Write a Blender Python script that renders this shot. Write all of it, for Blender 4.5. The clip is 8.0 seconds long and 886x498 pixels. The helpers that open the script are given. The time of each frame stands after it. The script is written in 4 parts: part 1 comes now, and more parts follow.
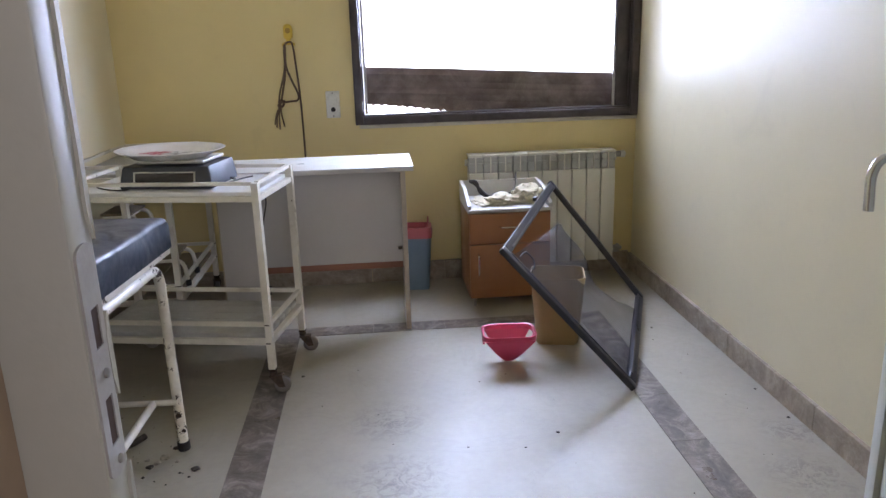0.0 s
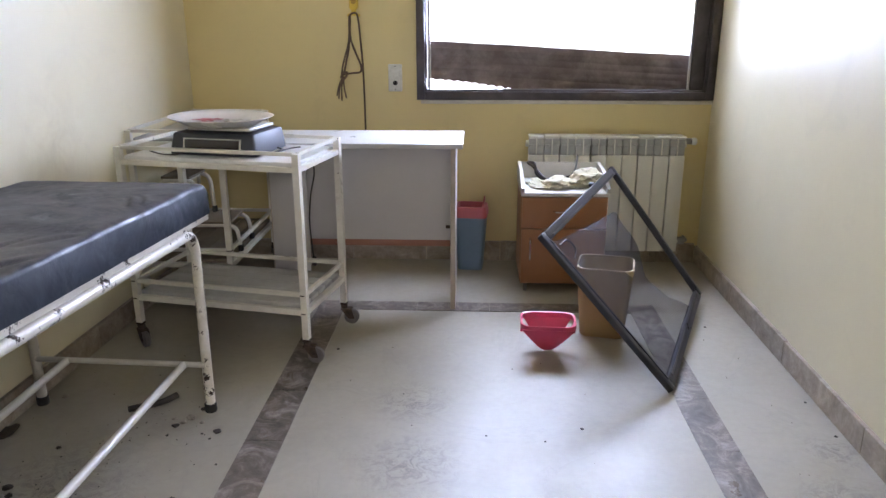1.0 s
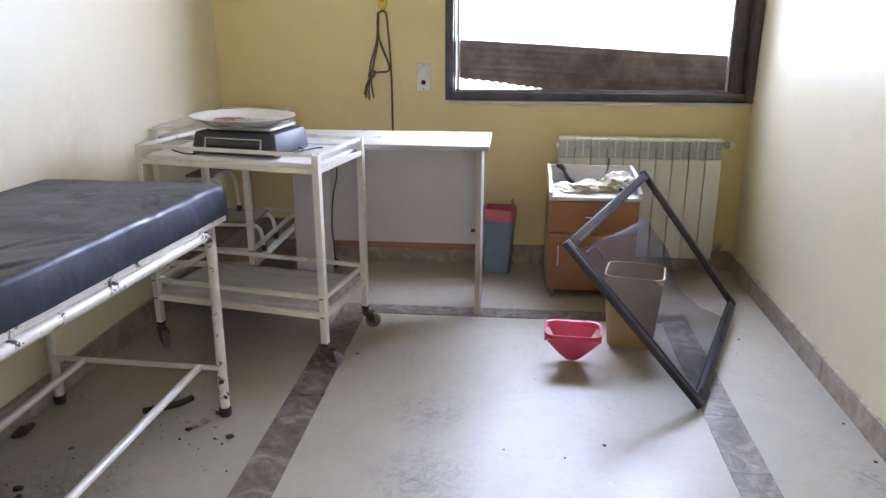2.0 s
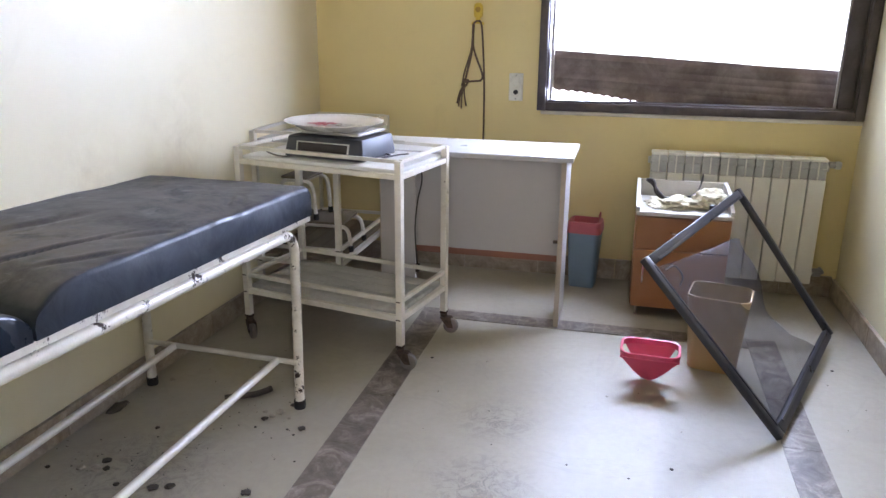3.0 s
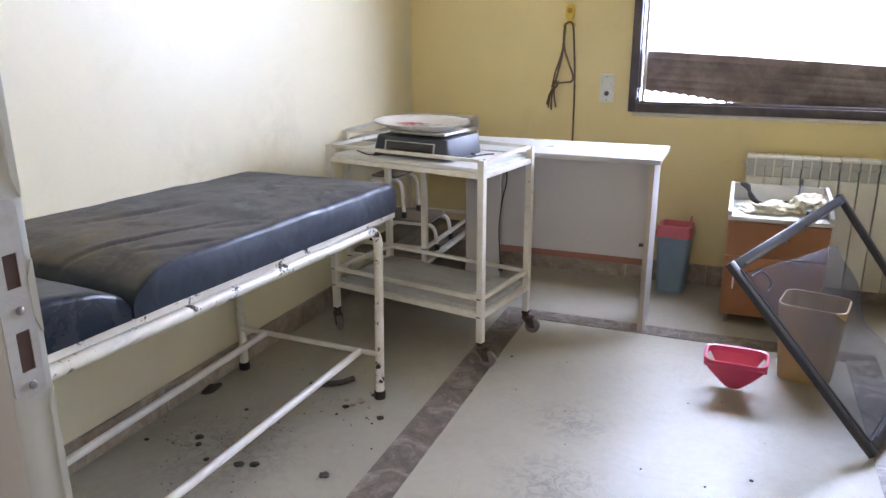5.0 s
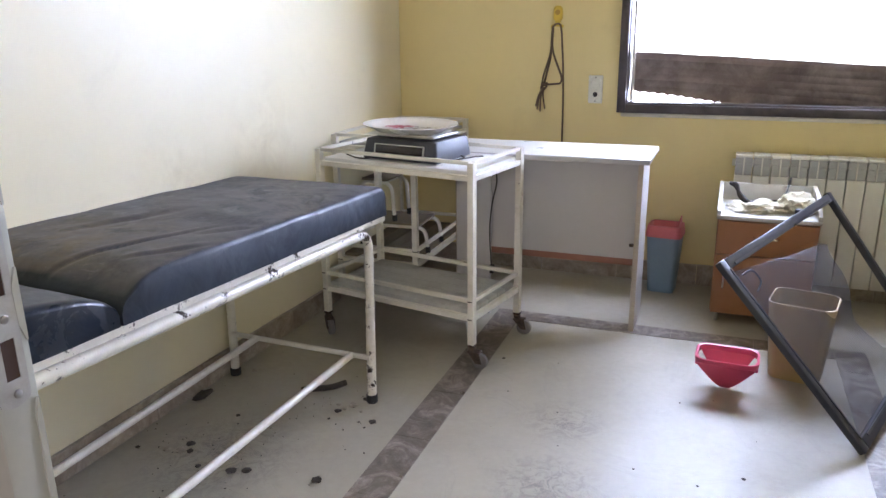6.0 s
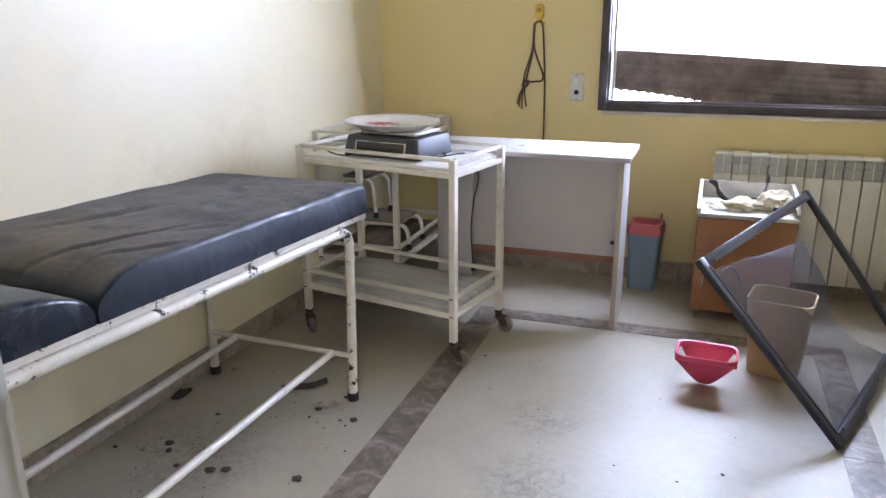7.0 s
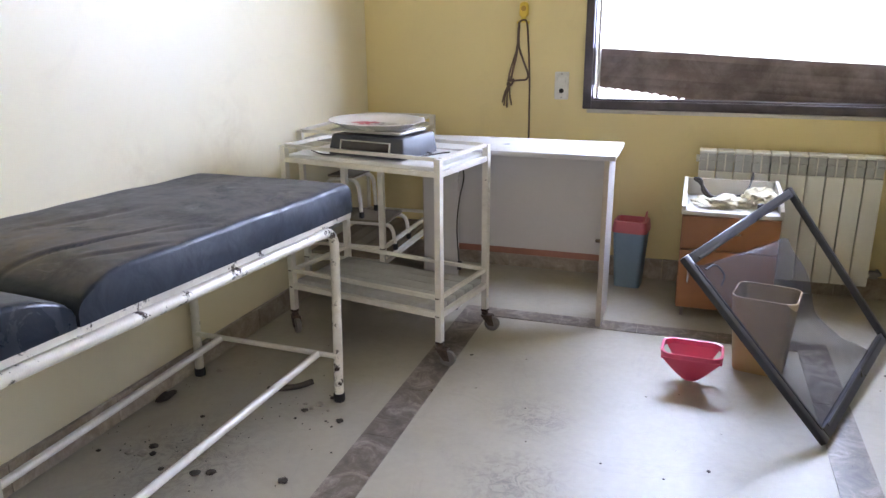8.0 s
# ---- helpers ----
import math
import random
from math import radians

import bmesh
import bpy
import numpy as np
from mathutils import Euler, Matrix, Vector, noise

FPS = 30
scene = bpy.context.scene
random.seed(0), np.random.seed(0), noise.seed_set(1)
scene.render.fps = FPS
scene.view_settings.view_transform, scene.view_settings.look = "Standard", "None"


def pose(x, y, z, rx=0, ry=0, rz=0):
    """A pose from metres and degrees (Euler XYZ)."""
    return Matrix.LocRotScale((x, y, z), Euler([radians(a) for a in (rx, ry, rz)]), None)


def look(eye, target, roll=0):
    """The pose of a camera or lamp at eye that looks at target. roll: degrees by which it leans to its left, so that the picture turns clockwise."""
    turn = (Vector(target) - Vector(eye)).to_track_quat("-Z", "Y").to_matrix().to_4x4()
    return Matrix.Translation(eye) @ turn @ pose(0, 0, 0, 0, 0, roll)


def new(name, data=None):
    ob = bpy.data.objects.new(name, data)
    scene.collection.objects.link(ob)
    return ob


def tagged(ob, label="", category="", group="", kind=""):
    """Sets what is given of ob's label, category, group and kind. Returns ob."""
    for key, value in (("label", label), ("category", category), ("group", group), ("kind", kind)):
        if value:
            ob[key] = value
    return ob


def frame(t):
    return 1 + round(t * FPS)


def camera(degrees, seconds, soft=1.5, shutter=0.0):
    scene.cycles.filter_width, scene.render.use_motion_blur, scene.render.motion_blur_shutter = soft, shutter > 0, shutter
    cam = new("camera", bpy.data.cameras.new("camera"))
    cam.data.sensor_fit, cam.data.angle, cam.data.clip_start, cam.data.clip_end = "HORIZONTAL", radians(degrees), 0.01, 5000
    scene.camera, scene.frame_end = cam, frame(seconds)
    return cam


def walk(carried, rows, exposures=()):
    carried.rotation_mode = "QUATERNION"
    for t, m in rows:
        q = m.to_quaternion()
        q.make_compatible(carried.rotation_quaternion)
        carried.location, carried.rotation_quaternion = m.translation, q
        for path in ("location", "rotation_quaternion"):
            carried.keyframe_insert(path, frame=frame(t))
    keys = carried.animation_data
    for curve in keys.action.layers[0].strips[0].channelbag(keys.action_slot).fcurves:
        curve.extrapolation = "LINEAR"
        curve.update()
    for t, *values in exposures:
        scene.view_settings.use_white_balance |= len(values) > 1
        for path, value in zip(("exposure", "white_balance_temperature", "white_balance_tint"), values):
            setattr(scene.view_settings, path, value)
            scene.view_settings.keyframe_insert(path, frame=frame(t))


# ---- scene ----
cam = camera(61.4, 8.0)
PATH = [
    (0, (-0.009, -0.045, 1.274), (0.149, 1.874, 0.735), -1.7),
    (0.5, (0.071, -0.001, 1.27), (0.142, 1.913, 0.696), -1.4),
    (1, (0.189, 0.011, 1.277), (0.102, 1.917, 0.678), -0.1),
    (1.2, (0.227, 0.009, 1.273), (0.062, 1.91, 0.672), -0.4),
    (2.3, (0.243, 0.112, 1.279), (0.044, 2.008, 0.675), 0.4),
    (2.5, (0.262, 0.105, 1.273), (-0.011, 1.997, 0.683), 0.4),
    (3, (0.329, 0.088, 1.29), (-0.125, 1.945, 0.703), 0.5),
    (3.5, (0.373, 0.072, 1.287), (-0.193, 1.898, 0.701), 0.3),
    (4, (0.39, 0.063, 1.285), (-0.249, 1.866, 0.701), 0.3),
    (4.5, (0.393, 0.064, 1.285), (-0.311, 1.843, 0.703), -0.1),
    (6, (0.398, 0.068, 1.285), (-0.283, 1.859, 0.711), -0.7),
    (6.5, (0.4, 0.073, 1.285), (-0.257, 1.872, 0.707), -0.5),
    (7, (0.4, 0.074, 1.282), (-0.236, 1.879, 0.702), -0.3),
    (7.5, (0.401, 0.078, 1.28), (-0.219, 1.889, 0.699), -0.4),
    (8, (0.402, 0.083, 1.281), (-0.201, 1.899, 0.698), -0.4),
]
walk(cam, [(t, look(eye, target, roll)) for t, eye, target, roll in PATH],
     [(t, e + 0.26, 6200, 27) for t, e in ((0.0, 0.12), (0.5, 0.18), (1.0, 0.34), (2.5, 0.53), (3.5, 0.62), (4.5, 0.65), (6.0, 0.62), (8.0, 0.6))])


# ---- light ----
world = bpy.data.worlds.new("world")
scene.world = world
world.use_nodes = True
sky = world.node_tree.nodes.new("ShaderNodeTexSky")
sky.sky_type, sky.sun_disc = "NISHITA", False
sky.sun_elevation, sky.sun_rotation = radians(50), radians(274)
back_node = world.node_tree.nodes["Background"]
back_node.inputs["Strength"].default_value = 0.15
world.node_tree.links.new(sky.outputs["Color"], back_node.inputs["Color"])

sun = new("sun", bpy.data.lights.new("sun", "SUN"))
sun.data.energy, sun.data.angle, sun.data.color = 3.0, radians(0.5), (1.0, 0.95, 0.88)
sun.matrix_world = look((-7.0, 0.5, 8.5), (0, 0, 0))

# added fill lamp in the unseen hall, brightens the couch side
hall_fill = new("hall_fill", bpy.data.lights.new("hall_fill", "AREA"))
hall_fill.data.shape, hall_fill.data.size, hall_fill.data.size_y = "RECTANGLE", 1.5, 1.1
hall_fill.data.energy, hall_fill.data.color = 20.0, (1.0, 0.97, 0.92)
hall_fill.matrix_world = look((1.1, -2.1, 1.95), (-0.1, 0.6, 1.1))

window_light = new("window_light", bpy.data.lights.new("window_light", "AREA"))
window_light.data.shape, window_light.data.size, window_light.data.size_y = "RECTANGLE", 7.0, 6.0
window_light.data.energy, window_light.data.color = 3250.0, (0.62, 0.78, 1.0)
window_light.matrix_world = look((1.95, 6.1, 2.65), (0.7, 3.9, 1.4))


# ---- materials ----
def nodes_of(name):
    m = bpy.data.materials.new(name)
    m.use_nodes = True
    nt = m.node_tree
    return m, nt, nt.nodes["Principled BSDF"]


def noise_node(nt, coord, scale, detail=4.0, rough=0.6, warp=0.0):
    n = nt.nodes.new("ShaderNodeTexNoise")
    n.inputs["Scale"].default_value = scale
    n.inputs["Detail"].default_value = detail
    n.inputs["Roughness"].default_value = rough
    n.inputs["Distortion"].default_value = warp
    nt.links.new(coord, n.inputs["Vector"])
    return n.outputs["Fac"]


def ramp(nt, fac, stops):
    r = nt.nodes.new("ShaderNodeValToRGB")
    while len(r.color_ramp.elements) < len(stops):
        r.color_ramp.elements.new(0.5)
    for e, (p, c) in zip(r.color_ramp.elements, stops):
        e.position = p
        e.color = (*c, 1) if isinstance(c, tuple) else (c, c, c, 1)
    nt.links.new(fac, r.inputs["Fac"])
    return r.outputs["Color"]


def mix(nt, fac, a, b, mode="MIX"):
    n = nt.nodes.new("ShaderNodeMix")
    n.data_type, n.blend_type = "RGBA", mode
    for value, slot in ((fac, 0), (a, 6), (b, 7)):
        if isinstance(value, (int, float)):
            n.inputs[slot].default_value = value
        elif isinstance(value, tuple):
            n.inputs[slot].default_value = (*value, 1)
        else:
            nt.links.new(value, n.inputs[slot])
    return n.outputs[2]


def bump(nt, height, strength, distance, bsdf):
    b = nt.nodes.new("ShaderNodeBump")
    b.inputs["Strength"].default_value, b.inputs["Distance"].default_value = strength, distance
    nt.links.new(height, b.inputs["Height"])
    nt.links.new(b.outputs["Normal"], bsdf.inputs["Normal"])


def coords(nt, kind="Object"):
    return nt.nodes.new("ShaderNodeTexCoord").outputs[kind]


def surface(name, colour, rough=0.5, metal=0.0, vary=0.15, big=3.0, fine=60.0, dirt=None, dirt_amount=0.0, dirt_scale=6.0,
            chip=None, chip_at=0.7, chip_scale=18.0, relief=0.1, spread=0.08, random_tint=0.0):
    """Colour with wear at two scales: broad variation, fine grain, dirt patches and chips."""
    m, nt, bsdf = nodes_of(name)
    co = coords(nt)
    broad, grain = noise_node(nt, co, big, 5, 0.6), noise_node(nt, co, fine, 3, 0.6)
    dark = tuple(c * (1 - vary) for c in colour)
    light = tuple(min(1, c * (1 + vary * 0.6)) for c in colour)
    out = ramp(nt, broad, [(0.3, dark), (0.7, light)])
    out = mix(nt, 0.25 * vary / 0.15, out, ramp(nt, grain, [(0.3, 0.75), (0.7, 1.0)]), "MULTIPLY")
    if random_tint:
        info = nt.nodes.new("ShaderNodeObjectInfo")
        out = mix(nt, 1.0, out, ramp(nt, info.outputs["Random"], [(0, 1 - random_tint), (1, 1.0)]), "MULTIPLY")
    if dirt:
        mask = ramp(nt, noise_node(nt, co, dirt_scale, 7, 0.7, 0.4), [(0.45, 0.0), (0.75, dirt_amount)])
        out = mix(nt, mask, out, dirt)
    rough_out = ramp(nt, broad, [(0.3, max(0.02, rough - spread)), (0.7, min(1, rough + spread))])
    height = grain
    if chip:
        mask = ramp(nt, noise_node(nt, co, chip_scale, 6, 0.75), [(chip_at, 0.0), (chip_at + 0.02, 1.0)])
        out = mix(nt, mask, out, chip)
        rough_out = mix(nt, mask, rough_out, (0.85, 0.85, 0.85))
        height = mix(nt, mask, grain, (0.0, 0.0, 0.0))
    nt.links.new(out, bsdf.inputs["Base Color"])
    nt.links.new(rough_out, bsdf.inputs["Roughness"])
    bsdf.inputs["Metallic"].default_value = metal
    if relief:
        bump(nt, height, relief, 0.004, bsdf)
    return m


def marble(name, dark, mid, light, scale, rough):
    """Veined stone in pieces, each with its own tint."""
    m, nt, bsdf = nodes_of(name)
    co = coords(nt)
    info = nt.nodes.new("ShaderNodeObjectInfo")
    shift = nt.nodes.new("ShaderNodeVectorMath")
    shift.operation = "ADD"
    nt.links.new(co, shift.inputs[0])
    nt.links.new(info.outputs["Location"], shift.inputs[1])
    v = shift.outputs[0]
    cloud = ramp(nt, noise_node(nt, v, scale, 8, 0.72, 1.2), [(0.3, dark), (0.5, mid), (0.66, light)])
    speck = ramp(nt, noise_node(nt, v, scale * 6, 5, 0.7, 0.6), [(0.35, 0.72), (0.62, 1.0)])
    out = mix(nt, 0.7, cloud, speck, "MULTIPLY")
    out = mix(nt, 1.0, out, ramp(nt, info.outputs["Random"], [(0, 0.82), (1, 1.0)]), "MULTIPLY")
    nt.links.new(out, bsdf.inputs["Base Color"])
    nt.links.new(ramp(nt, noise_node(nt, v, 9, 4), [(0.3, rough - 0.08), (0.7, rough + 0.15)]), bsdf.inputs["Roughness"])
    return m


def spot(nt, co, centre, radius):
    """1 at a place of the surface, fading to 0 at the radius."""
    d = nt.nodes.new("ShaderNodeVectorMath")
    d.operation = "DISTANCE"
    nt.links.new(co, d.inputs[0])
    d.inputs[1].default_value = centre
    r = nt.nodes.new("ShaderNodeMapRange")
    r.inputs["From Min"].default_value, r.inputs["From Max"].default_value = radius, 0.0
    nt.links.new(d.outputs["Value"], r.inputs["Value"])
    return r.outputs[0]


def floor_material():
    """Worn cream stone with faint clouds, dust, scuffs and scratches."""
    m, nt, bsdf = nodes_of("floor_stone")
    co = coords(nt)
    out = ramp(nt, noise_node(nt, co, 2.2, 6, 0.6, 0.5), [(0.3, (0.365, 0.325, 0.245)), (0.7, (0.428, 0.388, 0.304))])
    out = mix(nt, 0.5, out, ramp(nt, noise_node(nt, co, 35, 4, 0.6), [(0.3, 0.86), (0.7, 1.0)]), "MULTIPLY")
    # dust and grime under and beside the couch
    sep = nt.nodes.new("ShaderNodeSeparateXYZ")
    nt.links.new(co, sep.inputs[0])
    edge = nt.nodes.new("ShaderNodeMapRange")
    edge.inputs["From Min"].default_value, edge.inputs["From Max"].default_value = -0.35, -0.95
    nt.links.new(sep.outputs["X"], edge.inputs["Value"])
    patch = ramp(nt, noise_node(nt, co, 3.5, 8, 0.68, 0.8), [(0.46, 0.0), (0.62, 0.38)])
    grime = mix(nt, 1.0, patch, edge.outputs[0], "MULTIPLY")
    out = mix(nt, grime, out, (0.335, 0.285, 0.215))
    scuff = ramp(nt, noise_node(nt, co, 3.2, 10, 0.8, 1.2), [(0.52, 0.0), (0.80, 0.30)])
    out = mix(nt, scuff, out, (0.33, 0.29, 0.25))
    # long thin scratches
    stretch = nt.nodes.new("ShaderNodeMapping")
    stretch.inputs["Scale"].default_value, stretch.inputs["Rotation"].default_value = (1.2, 34, 1), (0, 0, radians(38))
    nt.links.new(co, stretch.inputs["Vector"])
    lines = ramp(nt, noise_node(nt, stretch.outputs[0], 3.0, 4, 0.6, 0.3), [(0.70, 0.0), (0.78, 0.16)])
    out = mix(nt, lines, out, (0.36, 0.33, 0.30))
    # the scuffed patch in the middle, and a few hairline veins
    streak = ramp(nt, noise_node(nt, co, 17, 9, 0.8, 2.2), [(0.47, 0.0), (0.58, 0.8)])
    for place, size in (((-0.02, 2.31, 0), 0.17), ((0.0, 1.93, 0), 0.2), ((1.22, 1.80, 0), 0.16), ((1.30, 2.05, 0), 0.12), ((-1.0, 1.75, 0), 0.3)):
        out = mix(nt, mix(nt, 1.0, streak, spot(nt, co, place, size), "MULTIPLY"), out, (0.17, 0.15, 0.13))
    vein = ramp(nt, noise_node(nt, co, 1.7, 6, 0.6, 1.6), [(0.485, 0.0), (0.497, 0.14), (0.509, 0.0)])
    out = mix(nt, vein, out, (0.22, 0.20, 0.18))
    nt.links.new(out, bsdf.inputs["Base Color"])
    gloss = ramp(nt, noise_node(nt, co, 7, 6, 0.7, 0.6), [(0.3, 0.34), (0.7, 0.50)])
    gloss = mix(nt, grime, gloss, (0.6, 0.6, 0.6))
    nt.links.new(gloss, bsdf.inputs["Roughness"])
    bsdf.inputs["Specular IOR Level"].default_value = 0.48
    bump(nt, noise_node(nt, co, 14, 6, 0.6), 0.05, 0.006, bsdf)
    return m


def wall_material(name, colour):
    """Roller-painted plaster with stains and small marks."""
    m, nt, bsdf = nodes_of(name)
    co = coords(nt)
    out = ramp(nt, noise_node(nt, co, 1.3, 5, 0.6), [(0.3, tuple(c * 0.93 for c in colour)), (0.7, colour)])
    smear = ramp(nt, noise_node(nt, co, 4.0, 8, 0.7, 1.0), [(0.56, 0.0), (0.8, 0.30)])
    out = mix(nt, smear, out, tuple(c * 0.72 for c in colour))
    marks = ramp(nt, noise_node(nt, co, 26, 6, 0.8, 0.4), [(0.73, 0.0), (0.76, 0.55)])
    out = mix(nt, marks, out, (0.38, 0.32, 0.24))
    rub = ramp(nt, noise_node(nt, co, 9, 8, 0.7, 0.6), [(0.38, 0.0), (0.62, 0.32)])
    for place, size in (((-1.33, 2.62, 0.84), 0.30), ((-1.35, 2.1, 0.78), 0.25), ((1.378, 1.75, 1.02), 0.10), ((1.378, 2.2, 0.72), 0.04)):
        out = mix(nt, mix(nt, 1.0, rub, spot(nt, co, place, size), "MULTIPLY"), out, (0.50, 0.39, 0.22))
    nt.links.new(out, bsdf.inputs["Base Color"])
    nt.links.new(ramp(nt, noise_node(nt, co, 5, 4), [(0.3, 0.38), (0.7, 0.55)]), bsdf.inputs["Roughness"])
    bump(nt, noise_node(nt, co, 190, 3, 0.6), 0.12, 0.003, bsdf)
    return m


def vinyl_material(name, dust):
    """Dark blue leatherette, more or less dusty on top, scraped where it is rubbed."""
    m, nt, bsdf = nodes_of(name)
    co = coords(nt)
    geo = nt.nodes.new("ShaderNodeNewGeometry")
    sep = nt.nodes.new("ShaderNodeSeparateXYZ")
    nt.links.new(geo.outputs["Normal"], sep.inputs[0])
    blue = ramp(nt, noise_node(nt, co, 5, 6, 0.6), [(0.3, (0.007, 0.011, 0.019)), (0.7, (0.016, 0.024, 0.039))])
    dust_cloud = ramp(nt, noise_node(nt, co, 4.5, 8, 0.7, 1.0), [(0.34, 0.05 * dust), (0.60, 0.92 * dust)])
    up = ramp(nt, sep.outputs["Z"], [(0.75, 0.0), (0.97, 1.0)])
    dusty = mix(nt, 1.0, dust_cloud, up, "MULTIPLY")
    out = mix(nt, dusty, blue, (0.128, 0.119, 0.124))
    brown = ramp(nt, noise_node(nt, co, 8, 7, 0.7, 0.8), [(0.36, 0.0), (0.60, 0.8)])
    out = mix(nt, mix(nt, 1.0, mix(nt, 1.0, brown, up, "MULTIPLY"), spot(nt, co, (-0.33, -1.02, 0.72), 0.42), "MULTIPLY"), out, (0.15, 0.11, 0.06))
    scrape = ramp(nt, noise_node(nt, co, 22, 8, 0.75, 1.5), [(0.58, 0.0), (0.72, 0.5 * dust)])
    out = mix(nt, mix(nt, 1.0, scrape, up, "MULTIPLY"), out, (0.24, 0.235, 0.24))
    nt.links.new(out, bsdf.inputs["Base Color"])
    nt.links.new(mix(nt, dusty, ramp(nt, noise_node(nt, co, 9, 6, 0.7, 0.8), [(0.38, 0.22 + 0.08 * dust), (0.60, 0.24 + 0.40 * dust)]), (0.60, 0.60, 0.60)), bsdf.inputs["Roughness"])
    bump(nt, noise_node(nt, co, 12, 5, 0.5, 0.8), 0.22, 0.012, bsdf)
    bsdf.inputs["Specular IOR Level"].default_value = 0.34
    return m


def mesh_material():
    """Insect netting: dark threads that let most light through."""
    m, nt, bsdf = nodes_of("screen_netting")
    co = coords(nt)
    bsdf.inputs["Base Color"].default_value = (0.030, 0.026, 0.031, 1)
    bsdf.inputs["Roughness"].default_value = 0.6
    clear = nt.nodes.new("ShaderNodeBsdfTransparent")
    blend = nt.nodes.new("ShaderNodeMixShader")
    nt.links.new(ramp(nt, noise_node(nt, co, 5, 5, 0.6, 0.5), [(0.3, 0.48), (0.7, 0.60)]), blend.inputs[0])
    nt.links.new(clear.outputs[0], blend.inputs[1])
    nt.links.new(bsdf.outputs[0], blend.inputs[2])
    nt.links.new(blend.outputs[0], nt.nodes["Material Output"].inputs["Surface"])
    return m


WALL = wall_material("yellow_wall_paint", (0.76, 0.62, 0.295))
# the yellow paint made paler, standing in for cool window light here
SIDE_WALL = wall_material("daylit_wall_paint", (0.79, 0.71, 0.49))
CEILING = surface("ceiling_paint", (0.82, 0.80, 0.74), 0.8, vary=0.06)
HALL = surface("hall_paint", (0.36, 0.27, 0.18), 0.6, vary=0.15)
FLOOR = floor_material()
STRIP = marble("border_marble", (0.085, 0.064, 0.048), (0.195, 0.155, 0.120), (0.38, 0.33, 0.275), 9, 0.34)
SKIRT = marble("skirting_marble", (0.26, 0.205, 0.145), (0.41, 0.335, 0.25), (0.55, 0.475, 0.375), 7, 0.4)
PAINT = surface("chipped_white_enamel", (0.76, 0.72, 0.63), 0.32, vary=0.10, dirt=(0.34, 0.26, 0.17), dirt_amount=0.35, dirt_scale=9,
                chip=(0.045, 0.03, 0.022), chip_at=0.58, chip_scale=12)
PAINT_CLEAN = surface("white_enamel", (0.76, 0.72, 0.63), 0.33, vary=0.10, dirt=(0.34, 0.26, 0.17), dirt_amount=0.3, dirt_scale=9,
                      chip=(0.06, 0.04, 0.03), chip_at=0.67, chip_scale=18)
VINYL = vinyl_material("couch_vinyl", 1.0)
HEAD_VINYL = vinyl_material("clean_couch_vinyl", 0.25)
RUBBER = surface("black_rubber", (0.018, 0.017, 0.016), 0.65)
WHEEL = surface("worn_grey_rubber", (0.19, 0.17, 0.15), 0.6, vary=0.3, dirt=(0.3, 0.26, 0.2), dirt_amount=0.6)
STEEL = surface("dull_steel", (0.42, 0.40, 0.37), 0.38, 0.9, vary=0.2, dirt=(0.16, 0.10, 0.06), dirt_amount=0.6)
CHROME = surface("chromed_metal", (0.66, 0.64, 0.60), 0.16, 1.0, vary=0.1)
SHELF = surface("grey_laminate", (0.50, 0.49, 0.46), 0.45, vary=0.15, dirt=(0.25, 0.21, 0.16), dirt_amount=0.5)
DESK = surface("pale_grey_laminate", (0.50, 0.475, 0.46), 0.42, vary=0.04, dirt=(0.42, 0.38, 0.33), dirt_amount=0.14)
DESK_TOP = surface("dusty_white_laminate", (0.74, 0.73, 0.71), 0.33, vary=0.06, dirt=(0.45, 0.41, 0.35), dirt_amount=0.45)
EDGE = surface("raw_board_edge", (0.46, 0.39, 0.31), 0.6, vary=0.2)
REDBOARD = surface("red_brown_board", (0.28, 0.12, 0.07), 0.55, vary=0.2)
ORANGE = surface("orange_wood_laminate", (0.32, 0.138, 0.055), 0.4, vary=0.14, big=1.5, fine=25)
WHITE_BOARD = surface("white_laminate", (0.62, 0.59, 0.53), 0.4, vary=0.06, dirt=(0.4, 0.34, 0.26), dirt_amount=0.3)
PINK = surface("pink_plastic", (0.74, 0.085, 0.175), 0.35, vary=0.08, relief=0.03)
DULL_PINK = surface("faded_red_plastic", (0.62, 0.15, 0.16), 0.42, vary=0.12)
BLUE_PLASTIC = surface("grey_blue_plastic", (0.20, 0.29, 0.36), 0.45, vary=0.12)
BEIGE = surface("beige_plastic", (0.44, 0.315, 0.15), 0.6, vary=0.08)
RED_DARK = surface("shaded_red_plastic", (0.20, 0.03, 0.04), 0.5, vary=0.2)
DARK = surface("dark_hollow", (0.02, 0.018, 0.017), 0.8)
RADIATOR = surface("radiator_enamel", (0.70, 0.675, 0.58), 0.4, vary=0.04, dirt=(0.5, 0.44, 0.34), dirt_amount=0.12)
# radiator enamel greyed: the recess shade is put into the colour
RADIATOR_GREY = surface("shaded_radiator_grille", (0.44, 0.43, 0.39), 0.5, vary=0.15)
FRAME = surface("bronze_aluminium", (0.062, 0.048, 0.048), 0.38, 0.3, vary=0.2, dirt=(0.16, 0.14, 0.13), dirt_amount=0.5)
SHUTTER = surface("brown_shutter_plastic", (0.21, 0.155, 0.145), 0.5, vary=0.3, dirt=(0.36, 0.31, 0.30), dirt_amount=0.7, random_tint=0.35)
GUIDE = surface("pale_guide_rail", (0.55, 0.52, 0.47), 0.4, 0.4, vary=0.15)
